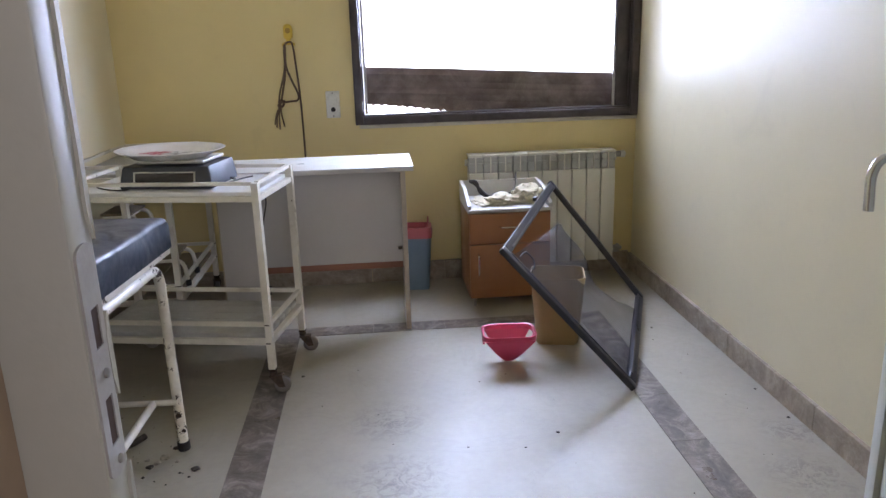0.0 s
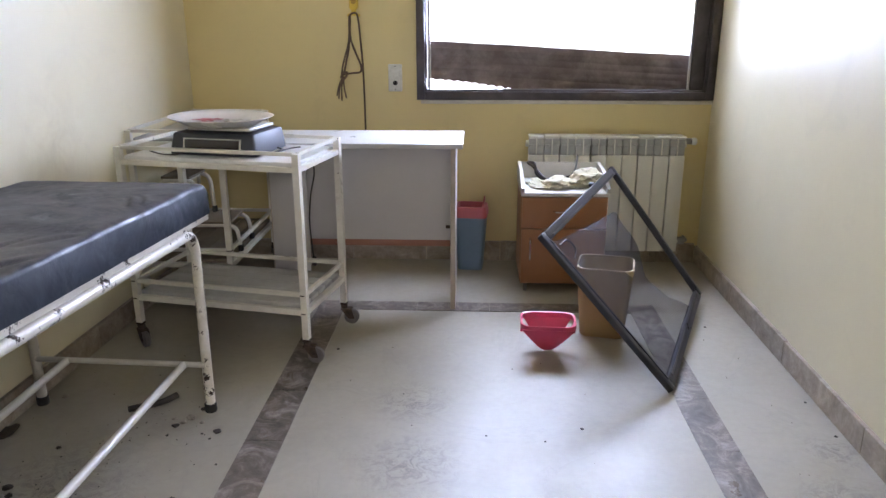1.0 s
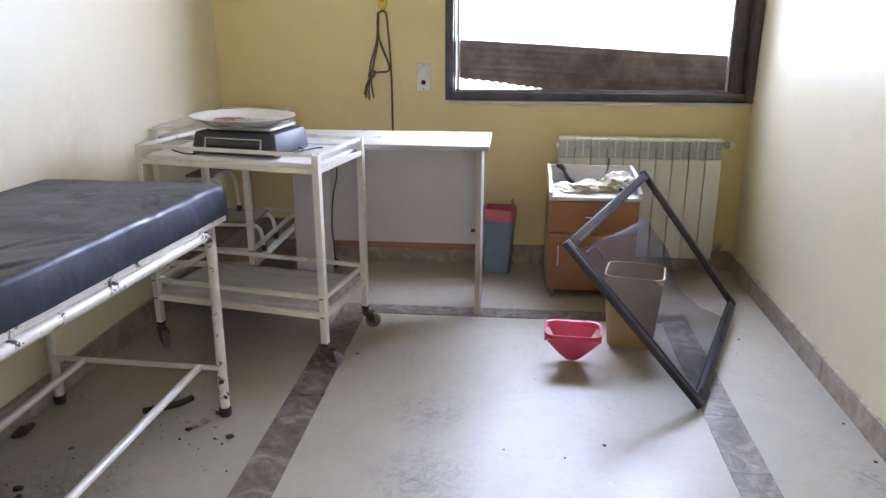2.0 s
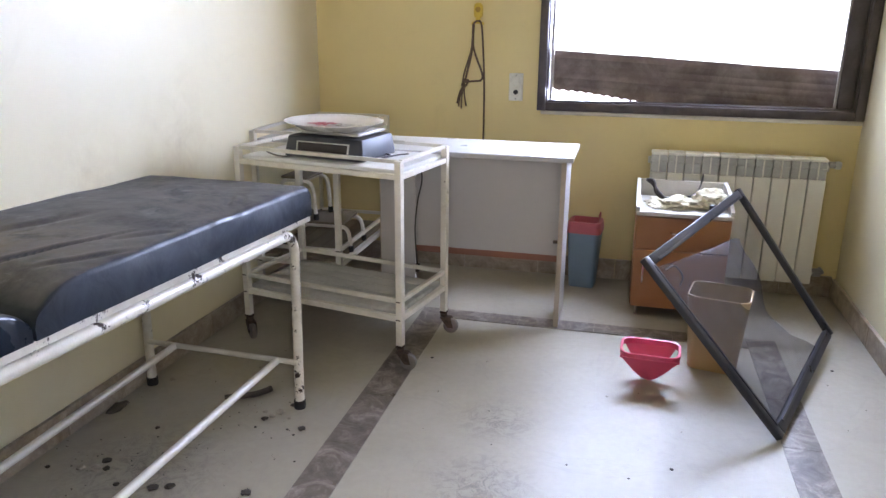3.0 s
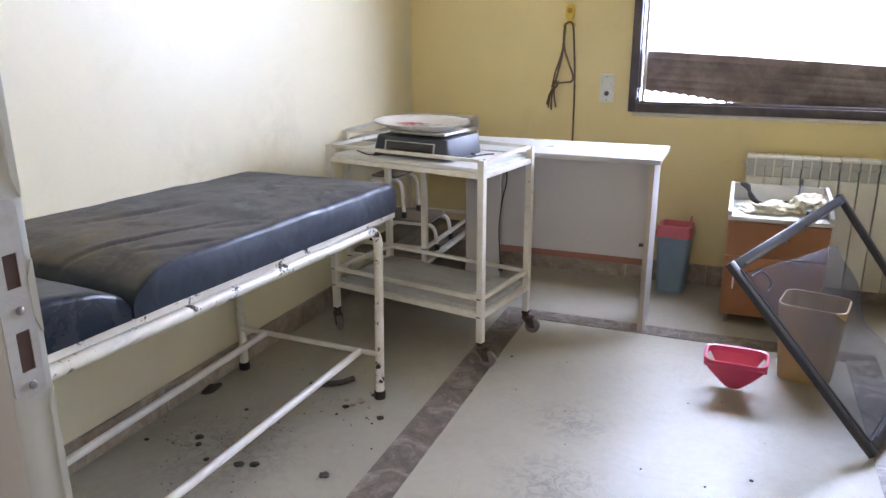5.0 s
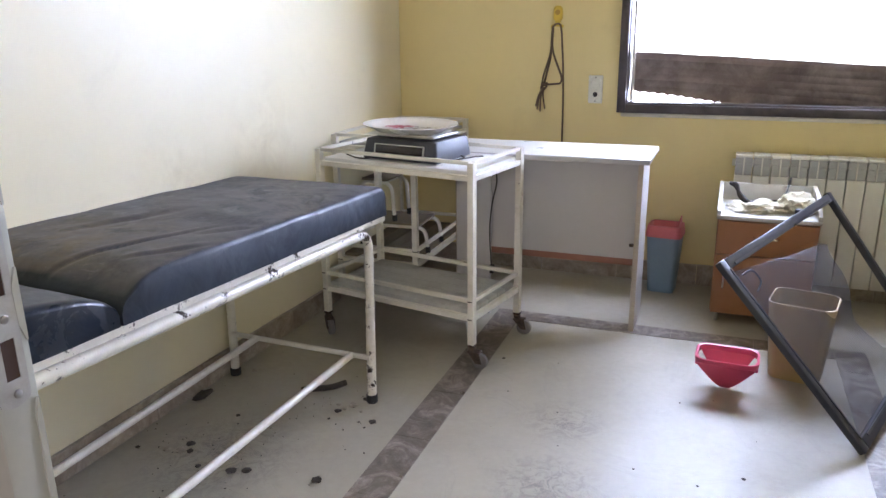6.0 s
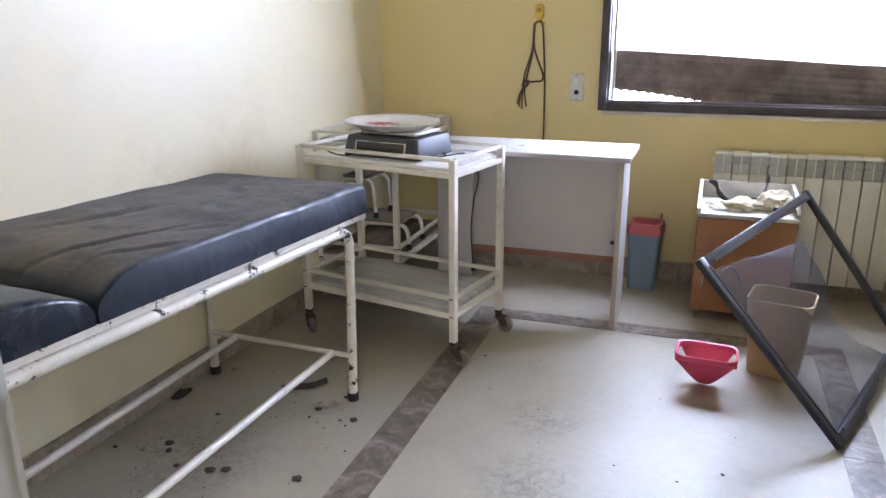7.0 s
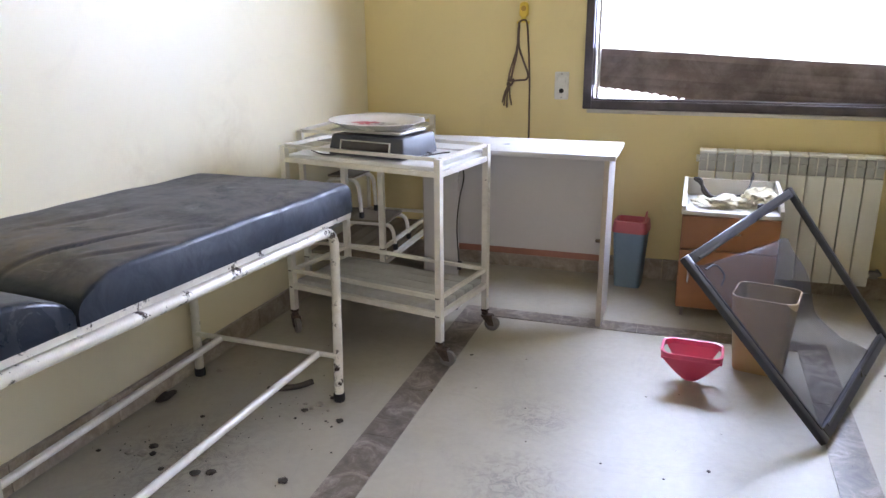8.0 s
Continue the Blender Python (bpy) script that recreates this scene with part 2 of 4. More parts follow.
PLASTER = surface("chipped_plaster", (0.60, 0.55, 0.46), 0.85, vary=0.2, relief=0.4)
SCREEN = surface("grey_brown_screen_frame", (0.052, 0.052, 0.062), 0.30, 0.45, vary=0.06, dirt=(0.13, 0.12, 0.11), dirt_amount=0.15, spread=0.04)
NET = mesh_material()
SCALE_BODY = surface("charcoal_plastic", (0.026, 0.028, 0.036), 0.52, vary=0.15, dirt=(0.12, 0.10, 0.09), dirt_amount=0.15)
SCALE_GLASS = surface("dark_display", (0.03, 0.022, 0.02), 0.12, vary=0.1, relief=0)
SCALE_TRIM = surface("silver_trim", (0.55, 0.53, 0.48), 0.35, 0.3)
PLATE = surface("white_melamine", (0.80, 0.77, 0.73), 0.22, vary=0.05, dirt=(0.45, 0.36, 0.25), dirt_amount=0.35, relief=0.02)
ROSE = surface("rose_print", (0.42, 0.03, 0.05), 0.3, vary=0.35, big=40)
LEAF = surface("leaf_print", (0.14, 0.12, 0.07), 0.3, vary=0.3, big=40)
COTTON = surface("dirty_cotton", (0.66, 0.59, 0.43), 0.95, vary=0.06, big=8, relief=0.3)
CABLE = surface("dark_cable", (0.035, 0.026, 0.022), 0.55, vary=0.2)
BROWN_CORD = surface("brown_cord", (0.13, 0.08, 0.05), 0.7, vary=0.25)
YELLOW = surface("yellow_plastic", (0.72, 0.50, 0.06), 0.4, vary=0.1)
SOCKET = surface("old_white_plastic", (0.74, 0.72, 0.66), 0.4, vary=0.1, dirt=(0.3, 0.26, 0.2), dirt_amount=0.45, dirt_scale=40)
DOOR = surface("door_gloss_paint", (0.45, 0.45, 0.375), 0.45, vary=0.08, dirt=(0.45, 0.40, 0.30), dirt_amount=0.3, big=1.5,
               chip=(0.14, 0.10, 0.07), chip_at=0.75, chip_scale=8)
RUBBLE = surface("dark_debris", (0.075, 0.062, 0.05), 0.9, vary=0.4, big=30)
CRUMB = surface("plaster_crumbs", (0.42, 0.37, 0.30), 0.9, vary=0.3, big=30)


# ---- mesh helpers ----
def link_mesh(name, bm, material, smooth=True):
    data = bpy.data.meshes.new(name)
    bmesh.ops.recalc_face_normals(bm, faces=bm.faces)
    bm.to_mesh(data)
    bm.free()
    for one in material if isinstance(material, (list, tuple)) else [material]:
        data.materials.append(one)
    if smooth:
        data.set_sharp_from_angle(angle=radians(38))
    return new(name, data)


def part(name, bm, material, parent, label=""):
    ob = link_mesh(name, bm, material)
    ob.parent = parent
    if label:
        ob["label"] = label
    return ob


def thing(name, label, category, m=None, group="", kind=""):
    ob = new(name)
    ob.empty_display_size = 0.05
    if m is not None:
        ob.matrix_world = m
    return tagged(ob, label, category, group, kind)


def block(bm, x0, y0, z0, x1, y1, z1, bevel=0.0, m=None):
    """A box between two corners, with rounded edges."""
    made = bmesh.ops.create_cube(bm, size=1.0)["verts"]
    place = Matrix.Translation(((x0 + x1) / 2, (y0 + y1) / 2, (z0 + z1) / 2)) @ Matrix.Diagonal((abs(x1 - x0), abs(y1 - y0), abs(z1 - z0), 1))
    bmesh.ops.transform(bm, matrix=place, verts=made)
    if m is not None:
        bmesh.ops.transform(bm, matrix=m, verts=made)
    if bevel:
        edges = list({e for v in made for e in v.link_edges})
        bmesh.ops.bevel(bm, geom=edges, offset=bevel, segments=2, profile=0.5, affect="EDGES")
    return bm


def box(x0, y0, z0, x1, y1, z1, bevel=0.0, m=None):
    return block(bmesh.new(), x0, y0, z0, x1, y1, z1, bevel, m)


def rounded_path(points, radius, steps=6):
    """A polyline with its inner corners rounded."""
    pts = [Vector(p) for p in points]
    out = [pts[0]]
    for a, b, c in zip(pts, pts[1:], pts[2:]):
        r = min(radius, (b - a).length * 0.49, (c - b).length * 0.49)
        p, q = b + (a - b).normalized() * r, b + (c - b).normalized() * r
        for i in range(steps + 1):
            t = i / steps
            out.append(p * (1 - t) ** 2 + b * 2 * t * (1 - t) + q * t * t)
    out.append(pts[-1])
    return out


def tube(bm, points, radius, sides=12, square=False, closed=False):
    """A swept round or square bar along a polyline, with end caps."""
    pts = [Vector(p) for p in points]
    rings = []
    side = None
    for i, p in enumerate(pts):
        a = pts[max(0, i - 1)] if not closed else pts[i - 1]
        b = pts[min(len(pts) - 1, i + 1)] if not closed else pts[(i + 1) % len(pts)]
        d = (b - a).normalized()
        if side is None:
            ref = Vector((0, 0, 1)) if abs(d.z) < 0.9 else Vector((1, 0, 0))
            side = d.cross(ref).normalized()
        else:
            side = (side - d * side.dot(d)).normalized()
        up = side.cross(d)
        ring = []
        for k in range(4 if square else sides):
            ang = math.tau * (k + 0.5) / (4 if square else sides)
            r = radius * (math.sqrt(2) if square else 1.0)
            ring.append(bm.verts.new(p + side * math.cos(ang) * r + up * math.sin(ang) * r))
        rings.append(ring)
    n = len(rings[0])
    pairs = list(zip(rings, rings[1:])) + ([(rings[-1], rings[0])] if closed else [])
    for r0, r1 in pairs:
        for k in range(n):
            bm.faces.new((r0[k], r0[(k + 1) % n], r1[(k + 1) % n], r1[k]))
    if not closed:
        bm.faces.new(rings[0][::-1])
        bm.faces.new(rings[-1])
    return bm


def rod(points, radius, sides=12, bend=0.0, square=False):
    pts = rounded_path(points, bend) if bend else points
    return tube(bmesh.new(), pts, radius, sides, square)


def lathe(bm, profile, sides=28, m=None, stretch=(1, 1)):
    """A turned shape from (radius, height) pairs about z; stretched in x and y for ovals."""
    rings = []
    for r, z in profile:
        rings.append([bm.verts.new((r * stretch[0] * math.cos(math.tau * k / sides), r * stretch[1] * math.sin(math.tau * k / sides), z)) for k in range(sides)])
    for a, b in zip(rings, rings[1:]):
        for k in range(sides):
            bm.faces.new((a[k], a[(k + 1) % sides], b[(k + 1) % sides], b[k]))
    bm.faces.new(rings[0][::-1])
    bm.faces.new(rings[-1])
    if m is not None:
        bmesh.ops.transform(bm, matrix=m, verts=[v for ring in rings for v in ring])
    return bm


def rounded_rect(w, d, r, steps=4):
    out = []
    for cx, cy, a0 in ((w / 2 - r, d / 2 - r, 0), (-w / 2 + r, d / 2 - r, 90), (-w / 2 + r, -d / 2 + r, 180), (w / 2 - r, -d / 2 + r, 270)):
        for i in range(steps + 1):
            a = radians(a0 + 90 * i / steps)
            out.append((cx + r * math.cos(a), cy + r * math.sin(a)))
    return out


def loft(bm, rings, cap_first=True, cap_last=True):
    """Joins rings of points, each of the same count."""
    made = [[bm.verts.new(p) for p in ring] for ring in rings]
    n = len(made[0])
    for a, b in zip(made, made[1:]):
        for k in range(n):
            bm.faces.new((a[k], a[(k + 1) % n], b[(k + 1) % n], b[k]))
    if cap_first:
        bm.faces.new(made[0][::-1])
    if cap_last:
        bm.faces.new(made[-1])
    return bm


def structure(name, bm, material, label, category):
    return tagged(link_mesh(name, bm, material), label, category, kind="structure")


# ---- the room ----
X0_BACK, X0_FRONT, X1, Y0, Y1, TOP = -1.295, -1.385, 1.378, 0.572, 3.90, 2.75

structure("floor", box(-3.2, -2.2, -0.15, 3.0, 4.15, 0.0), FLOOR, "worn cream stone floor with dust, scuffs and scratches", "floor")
structure("ceiling", box(-3.2, -2.2, TOP, 3.0, 4.15, TOP + 0.15), CEILING, "plain off-white painted ceiling", "ceiling")

# back wall in pieces round the window opening
WX0, WX1, WZ0, WZ1 = -0.085, 1.345, 0.885, 1.98
bm = bmesh.new()
block(bm, -1.6, Y1, 0, WX0, Y1 + 0.2, TOP)
block(bm, WX1, Y1, 0, 1.6, Y1 + 0.2, TOP)
block(bm, WX0, Y1, 0, WX1, Y1 + 0.2, WZ0)
block(bm, WX0, Y1, WZ1, WX1, Y1 + 0.2, TOP)
structure("wall_north", bm, WALL, "mustard yellow painted wall with the window opening", "wall")
structure("wall_east", box(X1, Y0 - 0.16, 0, X1 + 0.2, Y1, TOP), SIDE_WALL, "yellow painted side wall with scuffs and marks", "wall")
bm = bmesh.new()
low = [(X0_BACK, Y1, 0), (X0_FRONT, Y0 - 0.16, 0), (X0_FRONT - 0.2, Y0 - 0.16, 0), (X0_BACK - 0.2, Y1, 0)]
loft(bm, [low, [(x, y, TOP) for x, y, z in low]])
structure("wall_west", bm, SIDE_WALL, "yellow painted side wall behind the examination couch", "wall")

# door wall and the hall behind it
DX0, DX1, DZ, CASING = -0.248, 0.60, 2.06, 0.072
bm = bmesh.new()
block(bm, -3.0, Y0 - 0.15, 0, DX0 - CASING, Y0, TOP)
block(bm, DX1 + 0.035, Y0 - 0.15, 0, 2.8, Y0, TOP)
block(bm, DX0 - CASING, Y0 - 0.15, DZ + 0.035, DX1 + 0.035, Y0, TOP)
structure("wall_south", bm, WALL, "painted wall round the doorway", "wall")
# unseen hall shell; its opening is added for the fill lamp
bm = bmesh.new()
block(bm, -3.2, -2.2, 0, -3.0, Y0, TOP)
block(bm, 2.8, -2.2, 0, 3.0, Y0, TOP)
block(bm, -3.0, -2.2, 0, 0.3, -2.0, TOP)
block(bm, 1.9, -2.2, 0, 2.8, -2.0, TOP)
block(bm, 0.3, -2.2, 0, 1.9, -2.0, 1.35)
block(bm, 0.3, -2.2, 2.55, 1.9, -2.0, TOP)
structure("wall_hall", bm, HALL, "plain brown painted hall walls, unseen, with an opening added for the fill lamp", "wall")
bm = bmesh.new()
block(bm, -1.6, Y0 - 0.157, 0, DX0 - CASING, Y0 - 0.15, 2.3)
block(bm, DX0 - CASING, Y0 - 0.157, 0, DX0 - CASING + 0.006, Y0 - 0.046, DZ)
structure("wall_panel", bm, HALL, "brown panelling on the hall side of the doorway", "wall panel")


# ---- window ----
window = thing("window_1", "dark bronze aluminium window without glass, in the yellow wall", "window", pose(0, Y1, 0), kind="structure")
FX0, FX1, FZ0, FZ1 = -0.12, 1.377, 0.861, 2.02


def sash(x0, x1, z0, z1, w, ya, yb, name, parent, mat=FRAME):
    part(name, box(x0, ya, z0, x0 + w, yb, z1, 0.004), mat, parent)
    part(name, box(x1 - w, ya, z0, x1, yb, z1, 0.004), mat, parent)
    part(name, box(x0 + w, ya, z0, x1 - w, yb, z0 + w, 0.004), mat, parent)
    part(name, box(x0 + w, ya, z1 - w, x1 - w, yb, z1, 0.004), mat, parent)


sash(FX0, FX1, FZ0, FZ1, 0.042, -0.028, 0.05, "window_frame", window)
sash(FX0 + 0.036, FX1 - 0.036, FZ0 + 0.036, FZ1 - 0.036, 0.014, -0.010, 0.07, "track", window)
part("sash_stile", box(FX1 - 0.118, 0.0, FZ0 + 0.05, FX1 - 0.05, 0.035, FZ1 - 0.05, 0.005), FRAME, window)
part("seal_strip", box(FX1 - 0.128, 0.012, FZ0 + 0.05, FX1 - 0.118, 0.03, FZ1 - 0.05, 0.002), GUIDE, window, "pale rubber seal")
part("guide_rail", box(FX0 + 0.052, 0.055, FZ0 + 0.05, FX0 + 0.066, 0.10, FZ1 - 0.05, 0.003), GUIDE, window, "pale shutter guide rail")
part("window_sill", box(FX0 + 0.02, -0.018, FZ0 - 0.020, FX1, 0.0, FZ0 - 0.001, 0.004), PLASTER, window, "chipped plaster edge")

# bright hazy sky far outside
m, nt, bsdf = nodes_of("bright_haze")
bsdf.inputs["Base Color"].default_value = (0.8, 0.85, 0.9, 1)
bsdf.inputs["Emission Color"].default_value, bsdf.inputs["Emission Strength"].default_value = (0.93, 0.97, 1.0, 1), 2.5
bm = bmesh.new()
block(bm, -60, 70, -20, 60, 70.5, 50)
tagged(link_mesh("backdrop", bm, m), "blown-out hazy white sky beyond the window", "sky", kind="structure")

# broken roller shutter, hanging askew behind the frame
shutter = thing("roller_shutter", "torn brown roller shutter slats hanging askew in the window", "shutter", pose(-0.06, Y1 + 0.10, 1.145, 0, 2.95, 0))
SLAT, COUNT = 0.0325, 9
for i in range(COUNT):
    z1 = -i * SLAT
    bm = bmesh.new()
    rings = []
    n = 170 if i == 5 else 40
    start, end = 0.0 + 0.003 * (i % 2), 1.36
    if i > 5:
        start = 0.545
    for k in range(n + 1):
        x = start + (end - start) * k / n
        sag = 0.0022 * math.sin(x * 4 + 0.4) + 0.0006 * math.sin(x * 17 + i)
        drop = SLAT * (1 + 1.25 * min(1.0, x / 0.56) ** 1.5) if i == 5 else SLAT
        tooth = 0.009 * abs(math.sin(x * 70)) if i == 5 else 0.0
        prof = [(-0.003, 0.003), (-0.0065, -0.010), (-0.0065, -0.022), (-0.003, -drop + tooth), (0.002, -drop + tooth), (0.002, 0.003)]
        rings.append([(x, y, z1 + z + sag) for y, z in prof])
    loft(bm, rings)
    part("slat", bm, SHUTTER, shutter)

# ---- socket, hook and hanging cord on the window wall ----
sock = thing("wall_socket", "grimy white wall socket plate with a round hole", "socket", pose(-0.231, Y1, 0.97))
part("plate", box(-0.035, -0.009, -0.068, 0.035, 0.002, 0.068, 0.004), SOCKET, sock)
bm = bmesh.new()
lathe(bm, [(0.012, 0.0), (0.012, 0.003), (0.009, 0.004)], 18, pose(0, -0.008, -0.025, 90))
part("socket_hole", bm, DARK, sock, "dark round hole")
part("switch", box(-0.018, -0.013, 0.012, 0.018, -0.008, 0.052, 0.003), SOCKET, sock)
for s in (-1, 1):
    bm = bmesh.new()
    lathe(bm, [(0.004, 0), (0.003, 0.003)], 10, pose(0, -0.009, s * 0.058, 90))
    part("screw", bm, STEEL, sock)

hook = thing("wall_hook", "yellow plastic wall fitting with a round eye", "hook", pose(-0.431, Y1, 1.335))
bm = bmesh.new()
prof = rounded_rect(0.045, 0.075, 0.02)
loft(bm, [[(x, 0.002, z) for x, z in prof], [(x, -0.012, z) for x, z in prof], [(x * 0.8, -0.018, z * 0.85) for x, z in prof]])
part("body", bm, YELLOW, hook)
bm = bmesh.new()
lathe(bm, [(0.013, 0.0), (0.013, 0.004), (0.008, 0.006)], 18, pose(0, -0.016, 0.006, 90))
part("eye", bm, surface("ochre_plastic", (0.45, 0.26, 0.04), 0.4), hook, "darker ochre eye")
part("stem", box(-0.012, -0.02, -0.062, 0.012, 0.0, -0.03, 0.004), YELLOW, hook)
part("crossbar", rod([(-0.028, -0.014, -0.062), (-0.014, -0.024, -0.055), (0.014, -0.024, -0.055), (0.028, -0.014, -0.062)], 0.007, 8), YELLOW, hook)


def wire(points, radius, steps=8):
    """A smooth cable through points (Catmull-Rom)."""
    pts = [Vector(p) for p in points]
    pts = [pts[0] * 2 - pts[1]] + pts + [pts[-1] * 2 - pts[-2]]
    out = []
    for a, b, c, d in zip(pts, pts[1:], pts[2:], pts[3:]):
        for i in range(steps):
            t = i / steps
            out.append(0.5 * (2 * b + (c - a) * t + (2 * a - 5 * b + 4 * c - d) * t * t + (3 * b - a - 3 * c + d) * t ** 3))
    out.append(pts[-2])
    return tube(bmesh.new(), out, radius, 8)


cord = thing("rope", "knotted brown cord looped over the yellow hook", "cord", pose(0, Y1 - 0.014, 0))
part("long_strand", wire([(-0.452, -0.012, 1.272), (-0.432, -0.018, 1.286), (-0.412, -0.012, 1.274), (-0.404, 0, 1.18), (-0.394, 0, 1.02), (-0.391, 0.002, 0.85), (-0.392, 0.004, 0.55), (-0.40, 0.004, 0.30)], 0.0048), BROWN_CORD, cord)
part("strand", wire([(-0.452, -0.010, 1.272), (-0.456, 0, 1.20), (-0.462, -0.004, 1.12), (-0.478, -0.004, 1.05), (-0.492, -0.004, 0.985)], 0.0055), BROWN_CORD, cord)
part("strand", wire([(-0.449, -0.012, 1.27), (-0.452, -0.004, 1.17), (-0.43, -0.004, 1.10), (-0.402, -0.006, 1.03), (-0.408, -0.006, 1.0), (-0.44, -0.006, 0.995), (-0.488, -0.006, 0.99)], 0.0052), BROWN_CORD, cord)
part("strand", wire([(-0.456, -0.002, 1.25), (-0.462, 0.0, 1.15), (-0.494, -0.002, 1.04), (-0.502, -0.004, 0.99)], 0.0045), BROWN_CORD, cord)
bm = wire([(-0.505, 0.004, 0.99), (-0.488, -0.012, 1.0), (-0.478, -0.006, 0.985), (-0.49, -0.014, 0.968), (-0.506, -0.006, 0.975), (-0.49, 0.004, 0.992), (-0.474, -0.008, 0.998)], 0.006)
part("knot", bm, BROWN_CORD, cord)
for dx, dz in ((-0.028, -0.115), (-0.012, -0.125), (0.012, -0.112), (-0.036, -0.10)):
    part("cord_end", wire([(-0.494, -0.004, 0.98), (-0.50 + dx * 0.5, -0.004, 0.98 + dz * 0.45), (-0.496 + dx, -0.002, 0.98 + dz)], 0.004), BROWN_CORD, cord)

# ---- radiator ----
radiator = thing("radiator", "white ten-section aluminium radiator on the wall below the window", "radiator", pose(0.452, 3.78, 0.094))
STEP, HIGH = 0.0785, 0.60
for i in range(10):
    x0 = i * STEP
    a, b, c = x0 + 0.0026, x0 + STEP - 0.0026, x0 + STEP / 2
    bm = bmesh.new()
    # flat front with deep returns, so that the joints stay dark
    block(bm, a, 0.0, 0.0, b, 0.062, HIGH - 0.098, 0.0025)
    block(bm, a, 0.064, 0.012, b, 0.088, HIGH - 0.03, 0.003)
    block(bm, c - 0.003, 0.004, HIGH - 0.0985, c + 0.003, 0.02, HIGH - 0.014, 0.001)
    part("section", bm, RADIATOR, radiator)
    bm = bmesh.new()
    block(bm, a - 0.001, 0.0015, HIGH - 0.013, b + 0.001, 0.088, HIGH, 0.003)
    part("cap", bm, RADIATOR, radiator)
    bm = bmesh.new()
    block(bm, a, 0.013, HIGH - 0.0975, b, 0.060, HIGH - 0.0165)
    for x in (a, b - 0.026):
        block(bm, x, 0.003, HIGH - 0.052, x + 0.026, 0.013, HIGH - 0.044, 0.002)
    part("grille", bm, RADIATOR_GREY, radiator, "upper grille, greyed for the shade in its recess")
for z in (0.045, HIGH - 0.045):
    part("header_pipe", rod([(-0.012, 0.05, z), (10 * STEP + 0.012, 0.05, z)], 0.017, 14), RADIATOR, radiator)
valve = part("valve", rod([(10 * STEP + 0.010, 0.05, HIGH - 0.03), (10 * STEP + 0.040, 0.05, HIGH - 0.03)], 0.016, 8), STEEL, radiator, "tarnished metal valve")
bm = bmesh.new()
lathe(bm, [(0.017, 0), (0.019, 0.008), (0.018, 0.02), (0.013, 0.024)], 16, pose(10 * STEP + 0.038, 0.045, HIGH - 0.03, 0, 90, 0))
part("valve_cap", bm, SOCKET, valve, "white plastic cap")
part("pipe", rod([(10 * STEP + 0.01, 0.05, 0.045), (10 * STEP + 0.06, 0.05, 0.045), (10 * STEP + 0.06, 0.13, 0.045)], 0.009, 10, 0.02), STEEL, radiator)
part("lower_valve", box(10 * STEP + 0.006, 0.033, 0.028, 10 * STEP + 0.05, 0.067, 0.064, 0.008), STEEL, radiator, "tarnished metal valve")
for x in (0.12, 0.66):
    part("bracket", box(x, 0.085, HIGH - 0.07, x + 0.02, 0.123, HIGH - 0.05, 0.002), STEEL, radiator)

# ---- door frame and open door ----
frame_1 = thing("door_frame_1", "glossy cream door frame with a worn steel strike plate", "door frame", pose(0, 0, 0), kind="structure")
YA = Y0 - 0.16
part("jamb", box(DX0 - CASING, Y0 - 0.045, 0, DX0, Y0 + 0.004, DZ + 0.035, 0.003), DOOR, frame_1)
part("jamb", box(DX1, YA, 0, DX1 + 0.035, Y0 + 0.004, DZ + 0.035, 0.003), DOOR, frame_1)
part("head", box(DX0, Y0 - 0.045, DZ, DX1, Y0 + 0.004, DZ + 0.035, 0.003), DOOR, frame_1)
# lumps of old paint along the room edge, broken off round the strike plate
random.seed(23)
for z0, z1 in ((0.0, 0.92), (0.985, 1.062), (1.125, 1.6)):
    bm = bmesh.new()
    steps = max(4, int((z1 - z0) / 0.02))
    rings = []
    for k in range(steps + 1):
        z = z0 + (z1 - z0) * k / steps
        w = 0.010 + 0.002 * noise.noise(Vector((z * 23, 1.7, 0))) if 0 < k < steps else 0.004
        rings.append([(DX0 - 0.004, Y0 + 0.004 - w, z), (DX0 + 0.0028, Y0 + 0.004 - w, z), (DX0 + 0.0034, Y0 + 0.001, z), (DX0 - 0.004, Y0 + 0.005, z)])
    loft(bm, rings)
    part("paint_edge", bm, DOOR, frame_1, "thick chipped paint along the edge")
STRIKE = surface("painted_steel", (0.46, 0.45, 0.41), 0.4, 0.2, vary=0.15, dirt=(0.25, 0.2, 0.15), dirt_amount=0.5, dirt_scale=25)
bm = bmesh.new()
PA, PB = Y0 - 0.042, Y0 - 0.006
for ya, yb, z0, z1 in ((PA, PB, 0.930, 0.950), (PA, PB, 0.993, 1.038), (PA, PB, 1.073, 1.118), (PA, Y0 - 0.030, 0.950, 0.993), (Y0 - 0.014, PB, 0.950, 0.993), (PA, Y0 - 0.030, 1.038, 1.073), (Y0 - 0.014, PB, 1.038, 1.073)):
    block(bm, DX0 - 0.001, ya, z0, DX0 + 0.0022, yb, z1)
